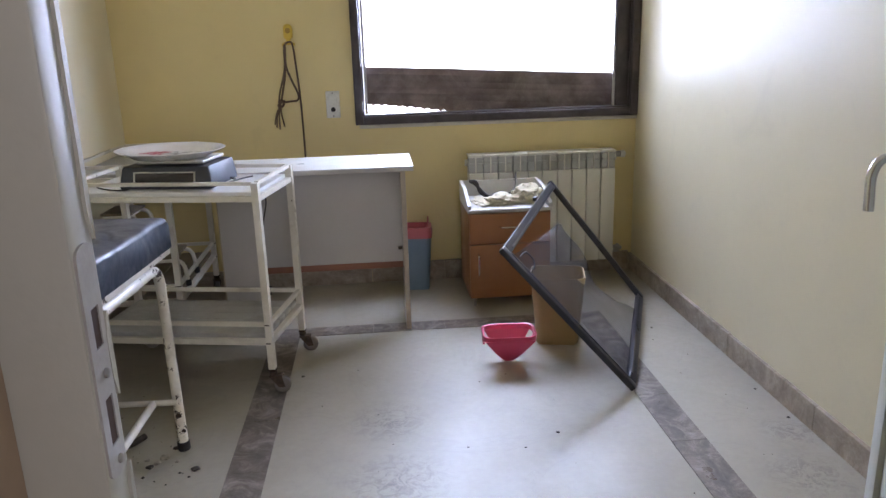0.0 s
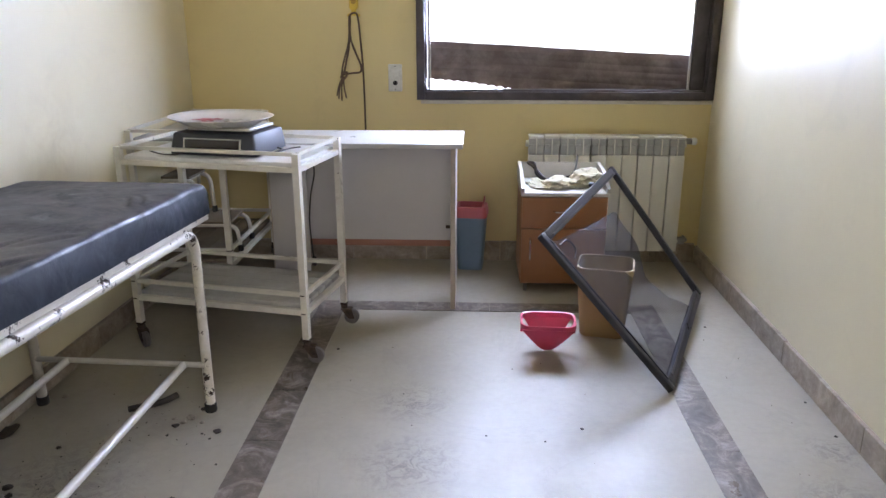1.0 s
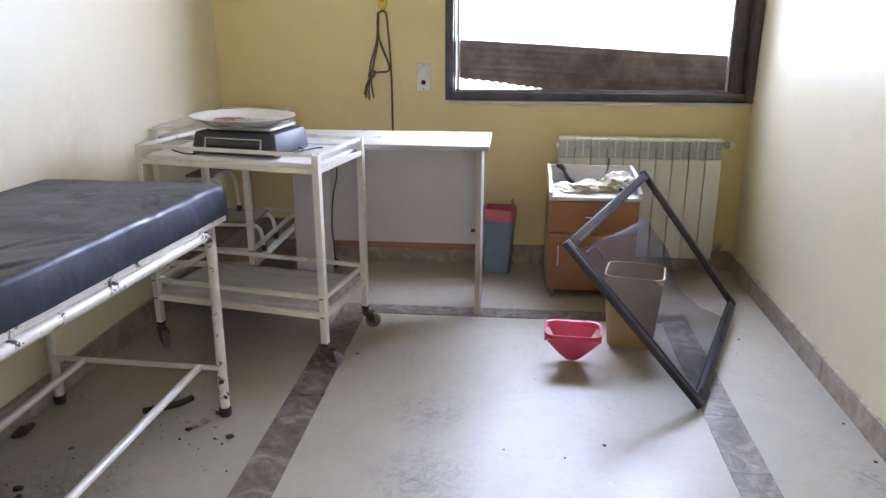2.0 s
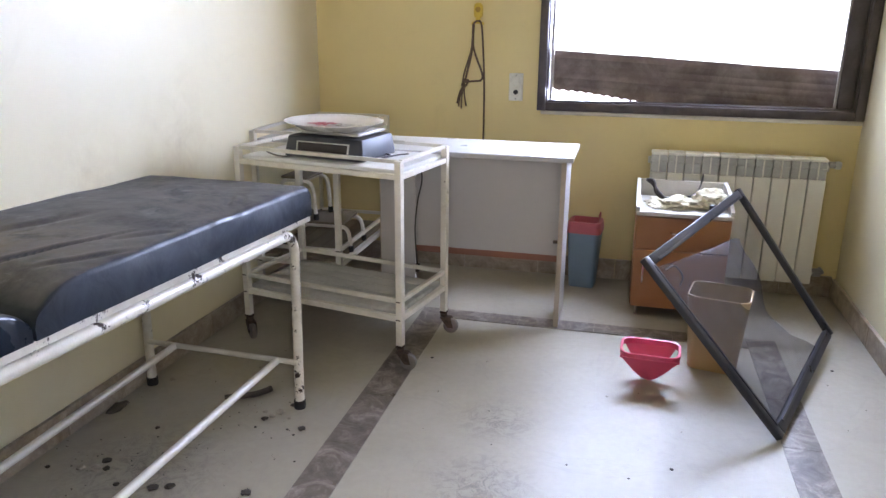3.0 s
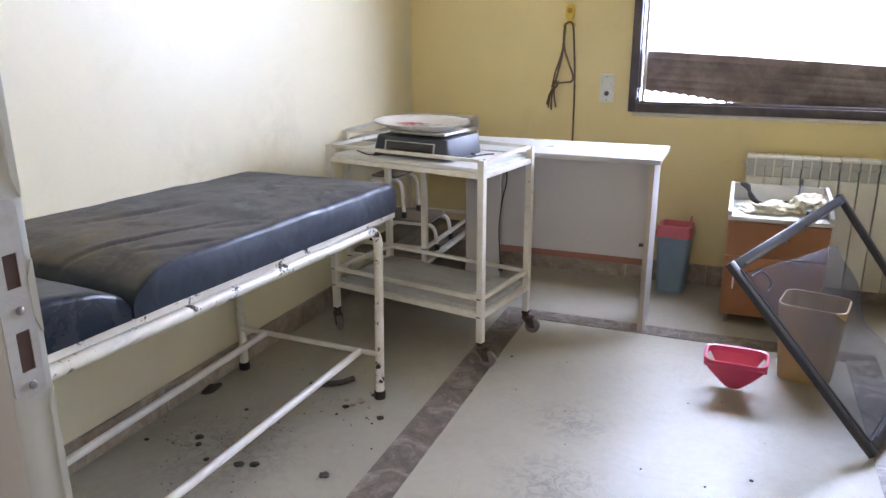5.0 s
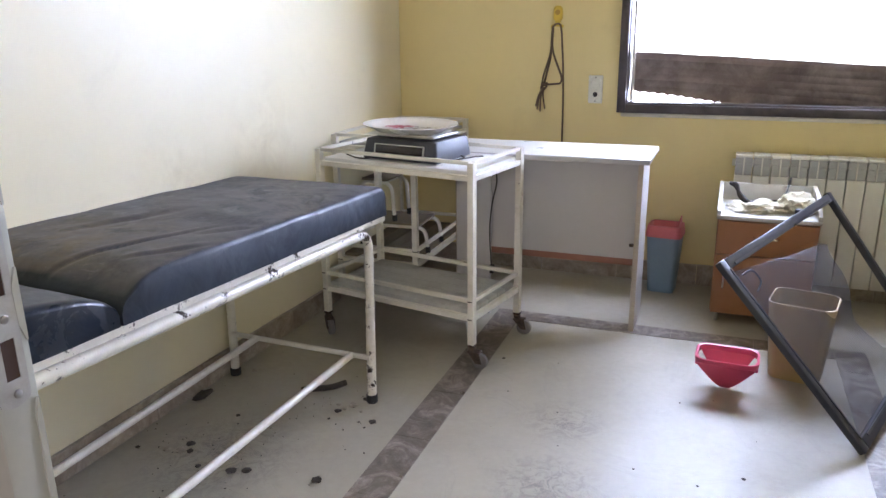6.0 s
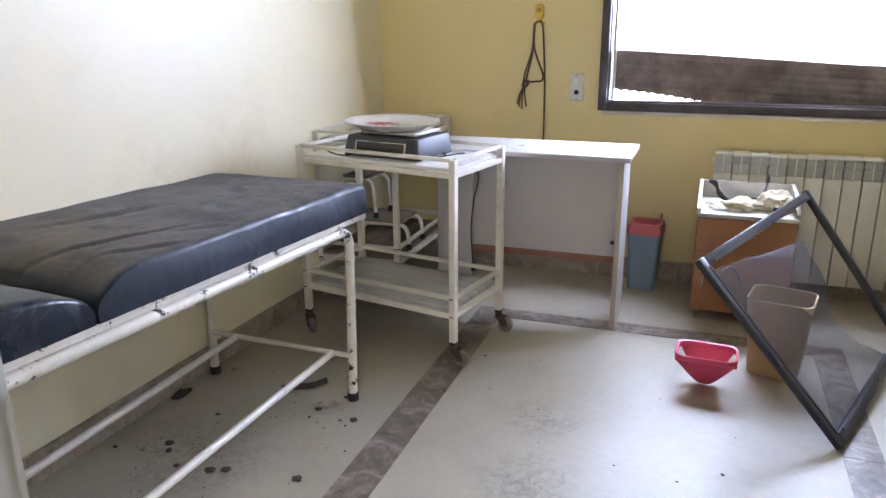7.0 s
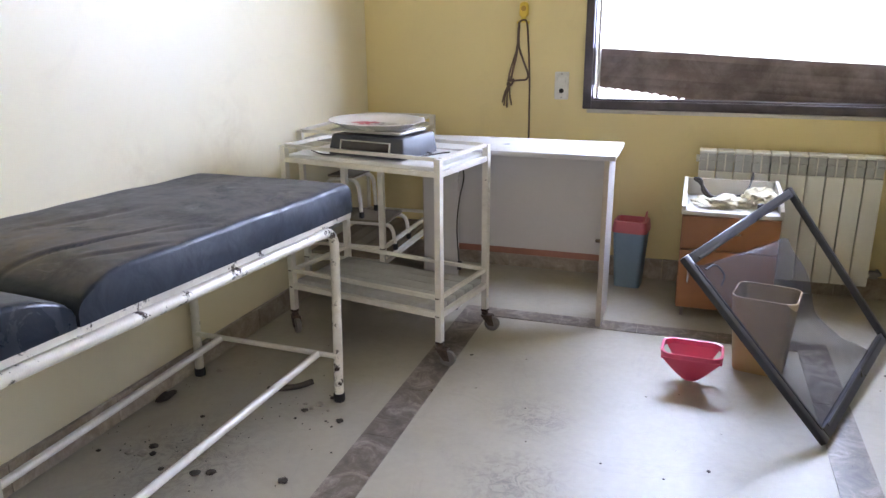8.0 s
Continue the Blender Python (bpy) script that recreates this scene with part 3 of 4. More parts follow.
# rounded lower and upper ends
for z, up in ((0.930, -1), (1.118, 1)):
    ring = [(PA, z)] + [((PA + PB) / 2 - 0.018 * math.cos(math.pi * k / 8), z + up * 0.009 * math.sin(math.pi * k / 8)) for k in range(1, 8)] + [(PB, z)]
    loft(bm, [[(DX0 - 0.001, y, w) for y, w in ring], [(DX0 + 0.0022, y, w) for y, w in ring]])
strike = part("strike_plate", bm, STRIKE, frame_1, "worn painted steel strike plate")
HOLLOW = surface("shaded_hollow", (0.06, 0.03, 0.018), 0.9)
# shallow dark boxes take the place of shade inside the latch holes
for z0, z1 in ((0.950, 0.993), (1.038, 1.073)):
    part("latch_hole", box(DX0 - 0.001, Y0 - 0.030, z0, DX0 + 0.001, Y0 - 0.014, z1), HOLLOW, strike, "latch hole, a dark patch for its shaded inside")
for z in (0.935, 1.015):
    bm = bmesh.new()
    lathe(bm, [(0.0045, 0.003), (0.0045, 0.005), (0.003, 0.0058)], 12, pose(DX0, Y0 - 0.022, z, 0, 90, 0))
    part("screw", bm, STEEL, strike)

door = thing("door_1", "cream panelled door standing open into the room", "door", pose(DX1 - 0.005, Y0 + 0.012, 0.01, 0, 0, 60), kind="structure")
LEAF_W, LEAF_T = 0.80, 0.04
bm = bmesh.new()
block(bm, 0, -LEAF_T, 0, 0.11, 0, 2.03, 0.003)
block(bm, LEAF_W - 0.11, -LEAF_T, 0, LEAF_W, 0, 2.03, 0.003)
block(bm, 0.11, -LEAF_T, 0, LEAF_W - 0.11, 0, 0.22, 0.003)
block(bm, 0.11, -LEAF_T, 0.92, LEAF_W - 0.11, 0, 1.08, 0.003)
block(bm, 0.11, -LEAF_T, 1.92, LEAF_W - 0.11, 0, 2.03, 0.003)
part("leaf", bm, DOOR, door)
for z0, z1 in ((0.22, 0.92), (1.08, 1.92)):
    part("panel", box(0.10, -LEAF_T + 0.012, z0 - 0.01, LEAF_W - 0.10, -0.012, z1 + 0.01, 0.004), DOOR, door)
handle = part("door_handle", rod([(LEAF_W - 0.05, -0.002, 1.03), (LEAF_W - 0.05, 0.055, 1.03), (LEAF_W - 0.055, 0.068, 1.00), (LEAF_W - 0.065, 0.066, 0.93)], 0.0095, 12, 0.025), CHROME, door, "bent chrome lever")
part("escutcheon", box(LEAF_W - 0.07, -0.001, 0.93, LEAF_W - 0.03, 0.006, 1.09, 0.004), STEEL, handle)
for z in (0.25, 1.0, 1.78):
    part("hinge", rod([(0.0, 0.004, z - 0.04), (0.0, 0.004, z + 0.04)], 0.007, 10), STEEL, door)

# ---- examination couch ----
couch = thing("examination_couch", "examination couch with dusty dark blue mattress, chipped white frame", "examination couch", pose(-0.725, 2.415, 0, 0, 0, -2.2))
# local: -x towards the wall, -y towards the door; the frame rises gently towards the door
RISE, LONG, WIDE = 0.037, 1.78, 0.615


def rail_z(y):
    return 0.604 - y * RISE


for x, name in ((0.0, "rail"), (-WIDE, "rail")):
    bm = bmesh.new()
    tube(bm, [(x, 0.0, rail_z(0) + 0.024), (x, -LONG, rail_z(-LONG) + 0.024)], 0.0095, square=True)
    part(name, bm, PAINT, couch)
for y in (-0.004, -1.19, -LONG + 0.004):
    part("cross_rail", rod([(-0.012, y, rail_z(y) + 0.024), (-WIDE + 0.012, y, rail_z(y) + 0.024)], 0.0085, square=True), PAINT, couch)
# bent leg tubes that run on below the rails
for x, foot_x in ((0.004, 0.035), (-WIDE - 0.002, -WIDE + 0.055)):
    pts = [(foot_x, -0.195, 0.018), (x - 0.006, -0.105, rail_z(-0.105) - 0.006), (x, -LONG + 0.12, rail_z(-LONG + 0.12) - 0.006), (foot_x, -LONG + 0.24, 0.018)]
    part("leg_tube", rod(pts, 0.0165, 14, 0.075), PAINT, couch, "white tube with chipped paint")
    for y in (-0.195, -LONG + 0.24):
        bm = bmesh.new()
        lathe(bm, [(0.019, 0.0), (0.0205, 0.004), (0.020, 0.028), (0.018, 0.030)], 16, pose(foot_x, y, 0))
        part("rubber_foot", bm, RUBBER, couch, "black rubber foot")
for y in (-0.185, -LONG + 0.215):
    part("cross_bar", rod([(0.03, y, 0.165), (-WIDE + 0.05, y, 0.165)], 0.0095, 10), PAINT_CLEAN, couch)
for xa, xb, zb in ((-0.048, -0.042, 0.163), (-0.455, -0.43, 0.142)):
    part("long_bar", rod([(xa, -0.185, 0.163), (xb, -LONG + 0.215, zb)], 0.0125, 12), PAINT_CLEAN, couch)


def near_line(px, py, a, b):
    """Signed distance from a line and the share of the way along it."""
    dx, dy = b[0] - a[0], b[1] - a[1]
    long = math.hypot(dx, dy)
    along = ((px - a[0]) * dx + (py - a[1]) * dy) / long
    return ((py - a[1]) * dx - (px - a[0]) * dy) / long, along / long


def cushion(y0, y1, thick, round_front, round_back, seed, creases=()):
    """A stuffed vinyl slab with rounded ends, a crisp front edge, soft swells and creases."""
    bm = bmesh.new()
    long = abs(y1 - y0)
    nx, ny = 130, int(long * 160)
    x0, x1 = -WIDE - 0.02, 0.014
    grid = {}
    for i in range(nx + 1):
        u = i / nx
        for j in range(ny + 1):
            v = j / ny
            x, y = x0 + (x1 - x0) * u, y0 + (y1 - y0) * v
            side = min(u, 1 - u) * (x1 - x0)
            end = min(v, 1 - v) * long
            radius, foot = (round_front, 0.30 if round_front > 0.1 else 0.72) if v < 0.5 else (round_back, 0.30 if round_back > 0.1 else 0.72)
            r = 0.022 + 0.008 * noise.noise(Vector((y * 8, seed, 0)))
            k = min(1.0, side / r)
            edge = math.sqrt(1 - (1 - k) ** 2)
            k = min(1.0, end / radius)
            ends = foot + (1 - foot) * math.sqrt(1 - (1 - k) ** 2)
            p = Vector((x * 3.0, y * 3.0, seed))
            swell = 0.010 * math.sin(math.pi * u) ** 0.6 * math.sin(math.pi * v) ** 0.3
            fold = 0.006 * noise.noise(p) + 0.0025 * noise.noise(p * 3.1) + 0.0012 * noise.noise(Vector((x * 26, y * 9 + x * 6, seed)))
            for a, b, depth, w in creases:
                d, along = near_line(x, y, a, b)
                if -0.1 < along < 1.1:
                    fade = max(0.0, math.sin(math.pi * (along + 0.1) / 1.2)) ** 0.5
                    d += 0.004 * math.sin(along * 4 + depth * 900)
                    fold += fade * depth * (0.55 * math.exp(-((d - 2.0 * w) / (1.4 * w)) ** 2) - math.exp(-(d / w) ** 2))
            z = rail_z(y) + 0.034
            high = thick * (0.86 + 0.14 * edge) * ends + (swell + fold) * min(1.0, edge + 0.15) * min(1.0, end / 0.03)
            wavy = 0.003 * noise.noise(Vector((y * 6, seed, u * 9))) if u in (0.0, 1.0) else 0.0
            grid[1, i, j] = bm.verts.new((x + wavy, y, z + high))
            grid[0, i, j] = bm.verts.new((x + wavy, y, z))
    for i in range(nx):
        for j in range(ny):
            bm.faces.new([grid[1, i, j], grid[1, i + 1, j], grid[1, i + 1, j + 1], grid[1, i, j + 1]])
            bm.faces.new([grid[0, i, j], grid[0, i, j + 1], grid[0, i + 1, j + 1], grid[0, i + 1, j]])
    for i in range(nx):
        for j in (0, ny):
            bm.faces.new([grid[0, i, j], grid[0, i + 1, j], grid[1, i + 1, j], grid[1, i, j]])
    for j in range(ny):
        for i in (0, nx):
            bm.faces.new([grid[0, i, j], grid[0, i, j + 1], grid[1, i, j + 1], grid[1, i, j]])
    return bm


LONG_FOLDS = [((-0.215, -1.17), (-0.115, -0.78), 0.0065, 0.008), ((-0.085, -1.08), (-0.005, -0.90), 0.006, 0.008), ((-0.085, -0.84), (-0.03, -0.72), 0.004, 0.012),
              ((-0.115, -0.29), (-0.055, -0.40), 0.005, 0.009), ((-0.085, -0.265), (-0.03, -0.37), 0.004, 0.008), ((-0.42, -0.95), (-0.33, -0.62), 0.004, 0.018)]
part("mattress", cushion(0.004, -1.215, 0.103, 0.022, 0.17, 2.0, LONG_FOLDS), VINYL, couch, "dusty dark blue vinyl mattress with creases")
part("head_cushion", cushion(-1.222, -LONG - 0.01, 0.104, 0.24, 0.04, 7.0), HEAD_VINYL, couch, "shiny dark blue vinyl head cushion")

# ---- instrument trolleys ----
TW, TD, TH = 0.745, 0.42, 0.812


RUST = surface("rust_stain", (0.05, 0.03, 0.02), 0.9, vary=0.4, big=60)
# brown dust, darkened further to carry the shade of the corner
DUST_SHADE = surface("brown_board_dust_shade", (0.21, 0.165, 0.11), 0.8, vary=0.3)


RUSTY = surface("rusty_steel", (0.085, 0.06, 0.045), 0.7, 0.3, vary=0.4, big=40, dirt=(0.20, 0.14, 0.09), dirt_amount=0.6, dirt_scale=30)


def trolley(label, m, swings, top=SHELF, low=SHELF):
    t = thing("trolley", label, "trolley", m, group="instrument trolleys")
    r = 0.0125
    for x in (r, TW - r):
        for y in (r, TD - r):
            leg = part("leg", rod([(x, y, 0.092), (x, y, TH - 0.004)], r, square=True), PAINT_CLEAN, t)
            for z in (0.199, 0.272):
                part("rusty_joint", box(x - 0.0128, y - 0.0129, z, x + 0.006, y + 0.0128, z + 0.005, 0.001), RUST, t, "rust at the weld")
            part("leg_end", box(x - 0.0135, y - 0.0135, 0.088, x + 0.0135, y + 0.0135, 0.098, 0.002), RUST, t, "rusty leg end")
            # caster below the leg, swung to an angle of its own
            swing = pose(x, y, 0, 0, 0, swings[(x > r, y > r)])
            bm = bmesh.new()
            lathe(bm, [(0.011, 0.070), (0.015, 0.076), (0.015, 0.084), (0.010, 0.089)], 14)
            block(bm, -0.014, -0.017, 0.066, 0.034, 0.017, 0.071, 0.001)
            for side in (-1, 1):
                loft(bm, [[(0.020, w, 0.026), (0.044, w, 0.026), (0.034, w, 0.068), (-0.012, w, 0.068)] for w in (side * 0.0158 - 0.0014, side * 0.0158 + 0.0014)])
            tube(bm, [(0.032, -0.019, 0.032), (0.032, 0.019, 0.032)], 0.004, 8)
            bmesh.ops.transform(bm, matrix=swing, verts=bm.verts)
            caster = part("caster", bm, RUSTY, t, "rusty dark steel caster fork")
            bm = bmesh.new()
            lathe(bm, [(0.010, -0.011), (0.018, -0.0125), (0.026, -0.0125), (0.032, -0.008), (0.032, 0.008), (0.026, 0.0125), (0.018, 0.0125), (0.010, 0.011)], 26, swing @ pose(0.032, 0, 0.032, 90))
            part("wheel", bm, WHEEL, caster, "worn grey-brown rubber wheel")
    for z, name, rad in ((TH - 0.0065, "top_rail", 0.0065), (0.750, "shelf_frame", 0.0095), (0.275, "lower_rail", 0.0075), (0.205, "shelf_frame", 0.0105)):
        for a, b in (((2 * r, r), (TW - 2 * r, r)), ((2 * r, TD - r), (TW - 2 * r, TD - r)), ((r, 2 * r), (r, TD - 2 * r)), ((TW - r, 2 * r), (TW - r, TD - 2 * r))):
            part(name, rod([(a[0], a[1], z), (b[0], b[1], z)], rad, square=True), PAINT_CLEAN, t)
    board = part("shelf", box(2 * r, 2 * r, 0.756, TW - 2 * r, TD - 2 * r, 0.773, 0.003), top, t, "pale grey shelf board")
    for i in range(5):
        y0 = 2 * r + i * (TD - 4 * r) / 5
        part("shelf_slat", box(2 * r, y0 + 0.0015, 0.213, TW - 2 * r, y0 + (TD - 4 * r) / 5 - 0.0015, 0.232, 0.0025), low, t, "dusty grey slat")
    return t


# front right corner of the near trolley at (-0.440, 2.587)
A = radians(-11.0)
tx, ty = -0.440 - TW * math.cos(A), 2.587 - TW * math.sin(A)
near = pose(tx, ty, 0, 0, 0, -11.0)
# the whiter top laminate stands for sky light on a pale grey board
trolley("chipped white steel instrument trolley on casters carrying a scale", near, {(True, False): 8, (True, True): 12, (False, False): -36, (False, True): 10}, DESK_TOP)
trolley("chipped white steel instrument trolley standing against the corner walls", pose(-0.895, 3.13, 0, 0, 0, 90.0), {(True, False): 20, (True, True): -60, (False, False): 75, (False, True): 140}, SHELF, DUST_SHADE)


def step_stool(label, m, wide, deep, high):
    """A low stool: two tubes bent down at both ends, cross tubes and a dusty, shade-darkened tread."""
    stool = thing("step_stool", label, "step stool", m, group="stacked step stools")
    for y in (-deep / 2, deep / 2):
        part("leg_tube", rod([(-wide / 2 - 0.012, y, 0.012), (-wide / 2, y, high), (wide / 2, y, high), (wide / 2 + 0.012, y, 0.012)], 0.0095, 10, 0.045), PAINT_CLEAN, stool)
        for x in (-wide / 2 - 0.012, wide / 2 + 0.012):
            bm = bmesh.new()
            lathe(bm, [(0.011, 0), (0.0125, 0.004), (0.012, 0.028), (0.010, 0.030)], 12, pose(x, y, 0))
            part("rubber_tip", bm, RUBBER, stool, "black rubber tip")
    for x in (-wide / 2 + 0.03, wide / 2 - 0.05):
        part("cross_tube", rod([(x, -deep / 2, high - 0.004), (x, deep / 2, high - 0.004)], 0.007, 10), PAINT_CLEAN, stool)
    part("tread", box(-wide / 2 + 0.006, -deep / 2 - 0.012, high + 0.008, wide / 2 - 0.022, deep / 2 + 0.012, high + 0.020, 0.004), DUST_SHADE, stool, "dusty brown tread board, darkened for the corner's shade")
    return stool


step_stool("low white tube step stool with dusty, shade-darkened tread on trolley shelf", pose(-1.075, 3.37, 0.232, 0, 0, 2), 0.32, 0.20, 0.122)
step_stool("white tube step stool standing on top of another stool", pose(-1.165, 3.37, 0.374, 0, 0, -3), 0.165, 0.16, 0.185)

# ---- scale and plate on the near trolley ----
scale_box = thing("kitchen_scale", "charcoal electronic scale with a long display, on the trolley", "scale", near @ pose(0.374, 0.195, 0.773))
SW, SD, SH = 0.352, 0.265, 0.084
bm = bmesh.new()
base = rounded_rect(SW, SD, 0.012, 3)
loft(bm, [[(x, y, 0.006) for x, y in base], [(x, y, 0.020) for x, y in base], [(x * 0.945, y * 0.93 + 0.004, SH - 0.006) for x, y in base], [(x * 0.925, y * 0.90 + 0.004, SH) for x, y in base]])
part("body", bm, SCALE_BODY, scale_box)
lean = pose(0, -SD / 2 + 0.000, 0.016, -12.0)
part("display", box(-0.112, -0.004, 0.014, 0.112, 0.003, 0.048, 0.002, lean), SCALE_GLASS, scale_box, "dark glossy display strip")
bm = bmesh.new()
for x0, z0, x1, z1 in ((-0.117, 0.048, 0.117, 0.052), (-0.117, 0.010, 0.117, 0.014), (-0.117, 0.014, -0.112, 0.048), (0.112, 0.014, 0.117, 0.048)):
    block(bm, x0, -0.006, z0, x1, 0.003, z1, 0.0, lean)
part("display_trim", bm, SCALE_TRIM, scale_box, "silver display border")
part("platform", box(-0.125, -0.085, SH + 0.006, 0.135, 0.115, SH + 0.018, 0.004), SCALE_TRIM, scale_box, "pale steel weighing platform")
for x in (-1, 1):
    for y in (-0.05, 0.08):
        bm = bmesh.new()
        lathe(bm, [(0.012, SH - 0.002), (0.012, SH + 0.008)], 12, pose(x * 0.09, y, 0))
        part("support", bm, SCALE_BODY, scale_box)
        bm = bmesh.new()
        lathe(bm, [(0.011, 0.0), (0.012, 0.008)], 12, pose(x * 0.11, y * 1.2, 0))
        part("foot", bm, RUBBER, scale_box)
part("power_cable", wire([(0.14, 0.06, 0.03), (0.18, 0.05, 0.012), (0.205, 0.03, 0.010), (0.19, -0.02, 0.006), (0.215, 0.08, 0.006), (0.24, 0.12, 0.006)], 0.0028), CABLE, scale_box)
part("power_cable", wire([(-0.13, -0.06, 0.012), (-0.145, -0.135, 0.006), (-0.19, -0.15, 0.006), (-0.25, -0.125, 0.008), (-0.27, -0.12, 0.012)], 0.0028), CABLE, scale_box)

plug_cable = thing("hanging_cable", "thin black cable with a plug hanging behind the trolley", "cable", near)
part("cable", wire([(0.600, TD + 0.006, 0.752), (0.618, TD + 0.008, 0.66), (0.598, TD + 0.006, 0.56), (0.585, TD + 0.008, 0.44), (0.592, TD + 0.007, 0.32), (0.596, TD + 0.007, 0.28)], 0.003), CABLE, plug_cable)
part("plug", box(0.588, TD, 0.245, 0.606, TD + 0.016, 0.285, 0.004), CABLE, plug_cable)

plate = thing("oval_plate", "oval white plate with a red rose print, dirty inside", "plate", near @ pose(0.352, 0.185, 0.773 + SH + 0.0205, 1.5))
bm = bmesh.new()
prof = [(0.12, 0.0), (0.142, 0.003), (0.174, 0.020), (0.203, 0.030), (0.207, 0.033), (0.202, 0.034), (0.171, 0.024), (0.140, 0.009), (0.03, 0.0075)]
lathe(bm, prof, 96, None, (1.0, 0.76))
for v in bm.verts:
    if v.co.z > 0.028:
        # scalloped rim
        wave = 1 + 0.010 * abs(math.sin(math.atan2(v.co.y / 0.76, v.co.x) * 12))
        v.co.x, v.co.y = v.co.x * wave, v.co.y * wave
part("dish", bm, PLATE, plate)
random.seed(5)
bm = bmesh.new()
for cx, cy, s in ((-0.085, 0.035, 0.034), (-0.045, 0.045, 0.028), (-0.115, 0.020, 0.022), (-0.06, 0.005, 0.026)):
    for k in range(7):
        a = math.tau * k / 7 + random.random()
        px, py = cx + math.cos(a) * s * 0.6, cy + math.sin(a) * s * 0.6
        lathe(bm, [(s * 0.36, 0.0108 + 0.0004 * k), (s * 0.32, 0.0115 + 0.0004 * k)], 9, pose(px, py, 0))
part("rose_print", bm, ROSE, plate, "red rose print")
bm = bmesh.new()
for k in range(9):
    a = random.uniform(-0.5, 0.9)
    lathe(bm, [(0.009, 0.0106), (0.008, 0.0112)], 8, pose(-0.02 + 0.014 * k, 0.03 + 0.025 * math.sin(k * 1.7), 0, 0, 0, math.degrees(a)), (1.6, 0.6))
part("leaf_print", bm, LEAF, plate, "brown-green leaf print")

# ---- desk ----
desk = thing("desk", "pale grey laminate desk with a dusty white top", "desk", pose(0, 0, 0))
part("desktop", box(-0.78, 3.064, 0.750, 0.132, 3.435, 0.770, 0.002), DESK_TOP, desk, "dusty white desktop")
# thin grey strip puts shade on the desktop's front edge
part("edge_shade", box(-0.78, 3.060, 0.749, 0.132, 3.064, 0.7695, 0.001), DESK, desk, "desktop front edge, greyed for its shade")
part("side_panel", box(0.078, 3.165, 0.0, 0.100, 3.42, 0.748, 0.002), DESK, desk)
part("edge_band", box(0.0785, 3.161, 0.001, 0.0995, 3.165, 0.747), EDGE, desk, "raw brown board edge")
part("side_panel", box(-0.712, 3.19, 0.0, -0.690, 3.42, 0.748, 0.002), DESK, desk)
part("front_board", box(-0.712, 3.168, 0.0, -0.552, 3.188, 0.746, 0.002), DESK, desk)
part("edge_band", box(-0.716, 3.169, 0.001, -0.712, 3.188, 0.745), EDGE, desk, "raw brown board edge")
part("modesty_panel", box(-0.690, 3.205, 0.315, 0.078, 3.221, 0.748, 0.002), DESK, desk)
part("red_batten", box(-0.690, 3.24, 0.275, 0.078, 3.256, 0.315, 0.002), REDBOARD, desk, "red-brown batten")
for x in (-0.585, 0.066):
    part("latch", box(x - 0.010, 3.192, 0.372, x + 0.010, 3.204, 0.386, 0.003), RUSTY, desk, "small brown fitting")

# ---- waste bins ----
bin_a = thing("waste_bin", "grey-blue plastic waste bin with a faded red rim", "waste bin", pose(0.165, 3.775, 0, 0, 0, -6))
bm = bmesh.new()
b0, b1, b2 = rounded_rect(0.125, 0.12, 0.02), rounded_rect(0.160, 0.15, 0.025), rounded_rect(0.148, 0.138, 0.023)
loft(bm, [[(x, y, 0.0) for x, y in b0], [(x, y, 0.297) for x, y in b1], [(x, y, 0.297) for x, y in b2], [(x * 0.8, y * 0.8, 0.02) for x, y in b1]])
part("tub", bm, BLUE_PLASTIC, bin_a)
bm = bmesh.new()
r0, r1, r2 = rounded_rect(0.170, 0.160, 0.028), rounded_rect(0.158, 0.146, 0.026), rounded_rect(0.132, 0.116, 0.022)
loft(bm, [[(x, y, 0.284) for x, y in r0], [(x, y, 0.300) for x, y in r0], [(x, y, 0.338) for x, y in r1], [(x, y, 0.340) for x, y in r2], [(x * 0.97, y * 0.97, 0.25) for x, y in r2]])
part("rim", bm, DULL_PINK, bin_a, "faded red plastic rim")
# a darker red sheet gives the opening its shade
part("inside", box(-0.060, -0.052, 0.252, 0.060, 0.052, 0.254), RED_DARK, bin_a, "dark red sheet for the shaded opening")
bm = bmesh.new()
loft(bm, [[(0.058, -0.052, 0.334), (0.068, -0.052, 0.334), (0.068, 0.052, 0.334), (0.058, 0.052, 0.334)], [(0.060, -0.01, 0.352), (0.066, -0.01, 0.352), (0.066, 0.05, 0.374), (0.060, 0.05, 0.374)]])
part("flap", bm, DULL_PINK, bin_a, "raised red flap")

bin_b = thing("waste_bin", "beige plastic bin with rounded corners behind the netting", "waste bin", pose(0.728, 2.955, 0, 0, 0, -12))
bm = bmesh.new()
b0, b1, b2 = rounded_rect(0.178, 0.165, 0.03, 5), rounded_rect(0.226, 0.200, 0.04, 5), rounded_rect(0.217, 0.191, 0.038, 5)
rim = rounded_rect(0.2285, 0.2025, 0.0405, 5)
loft(bm, [[(x * 0.95, y * 0.95, 0.0) for x, y in b0], [(x, y, 0.008) for x, y in b0], [(x, y, 0.288) for x, y in b1], [(x, y, 0.290) for x, y in rim], [(x, y, 0.302) for x, y in rim], [(x, y, 0.302) for x, y in b2], [(x * 0.80, y * 0.80, 0.015) for x, y in b1]])
part("tub", bm, BEIGE, bin_b)

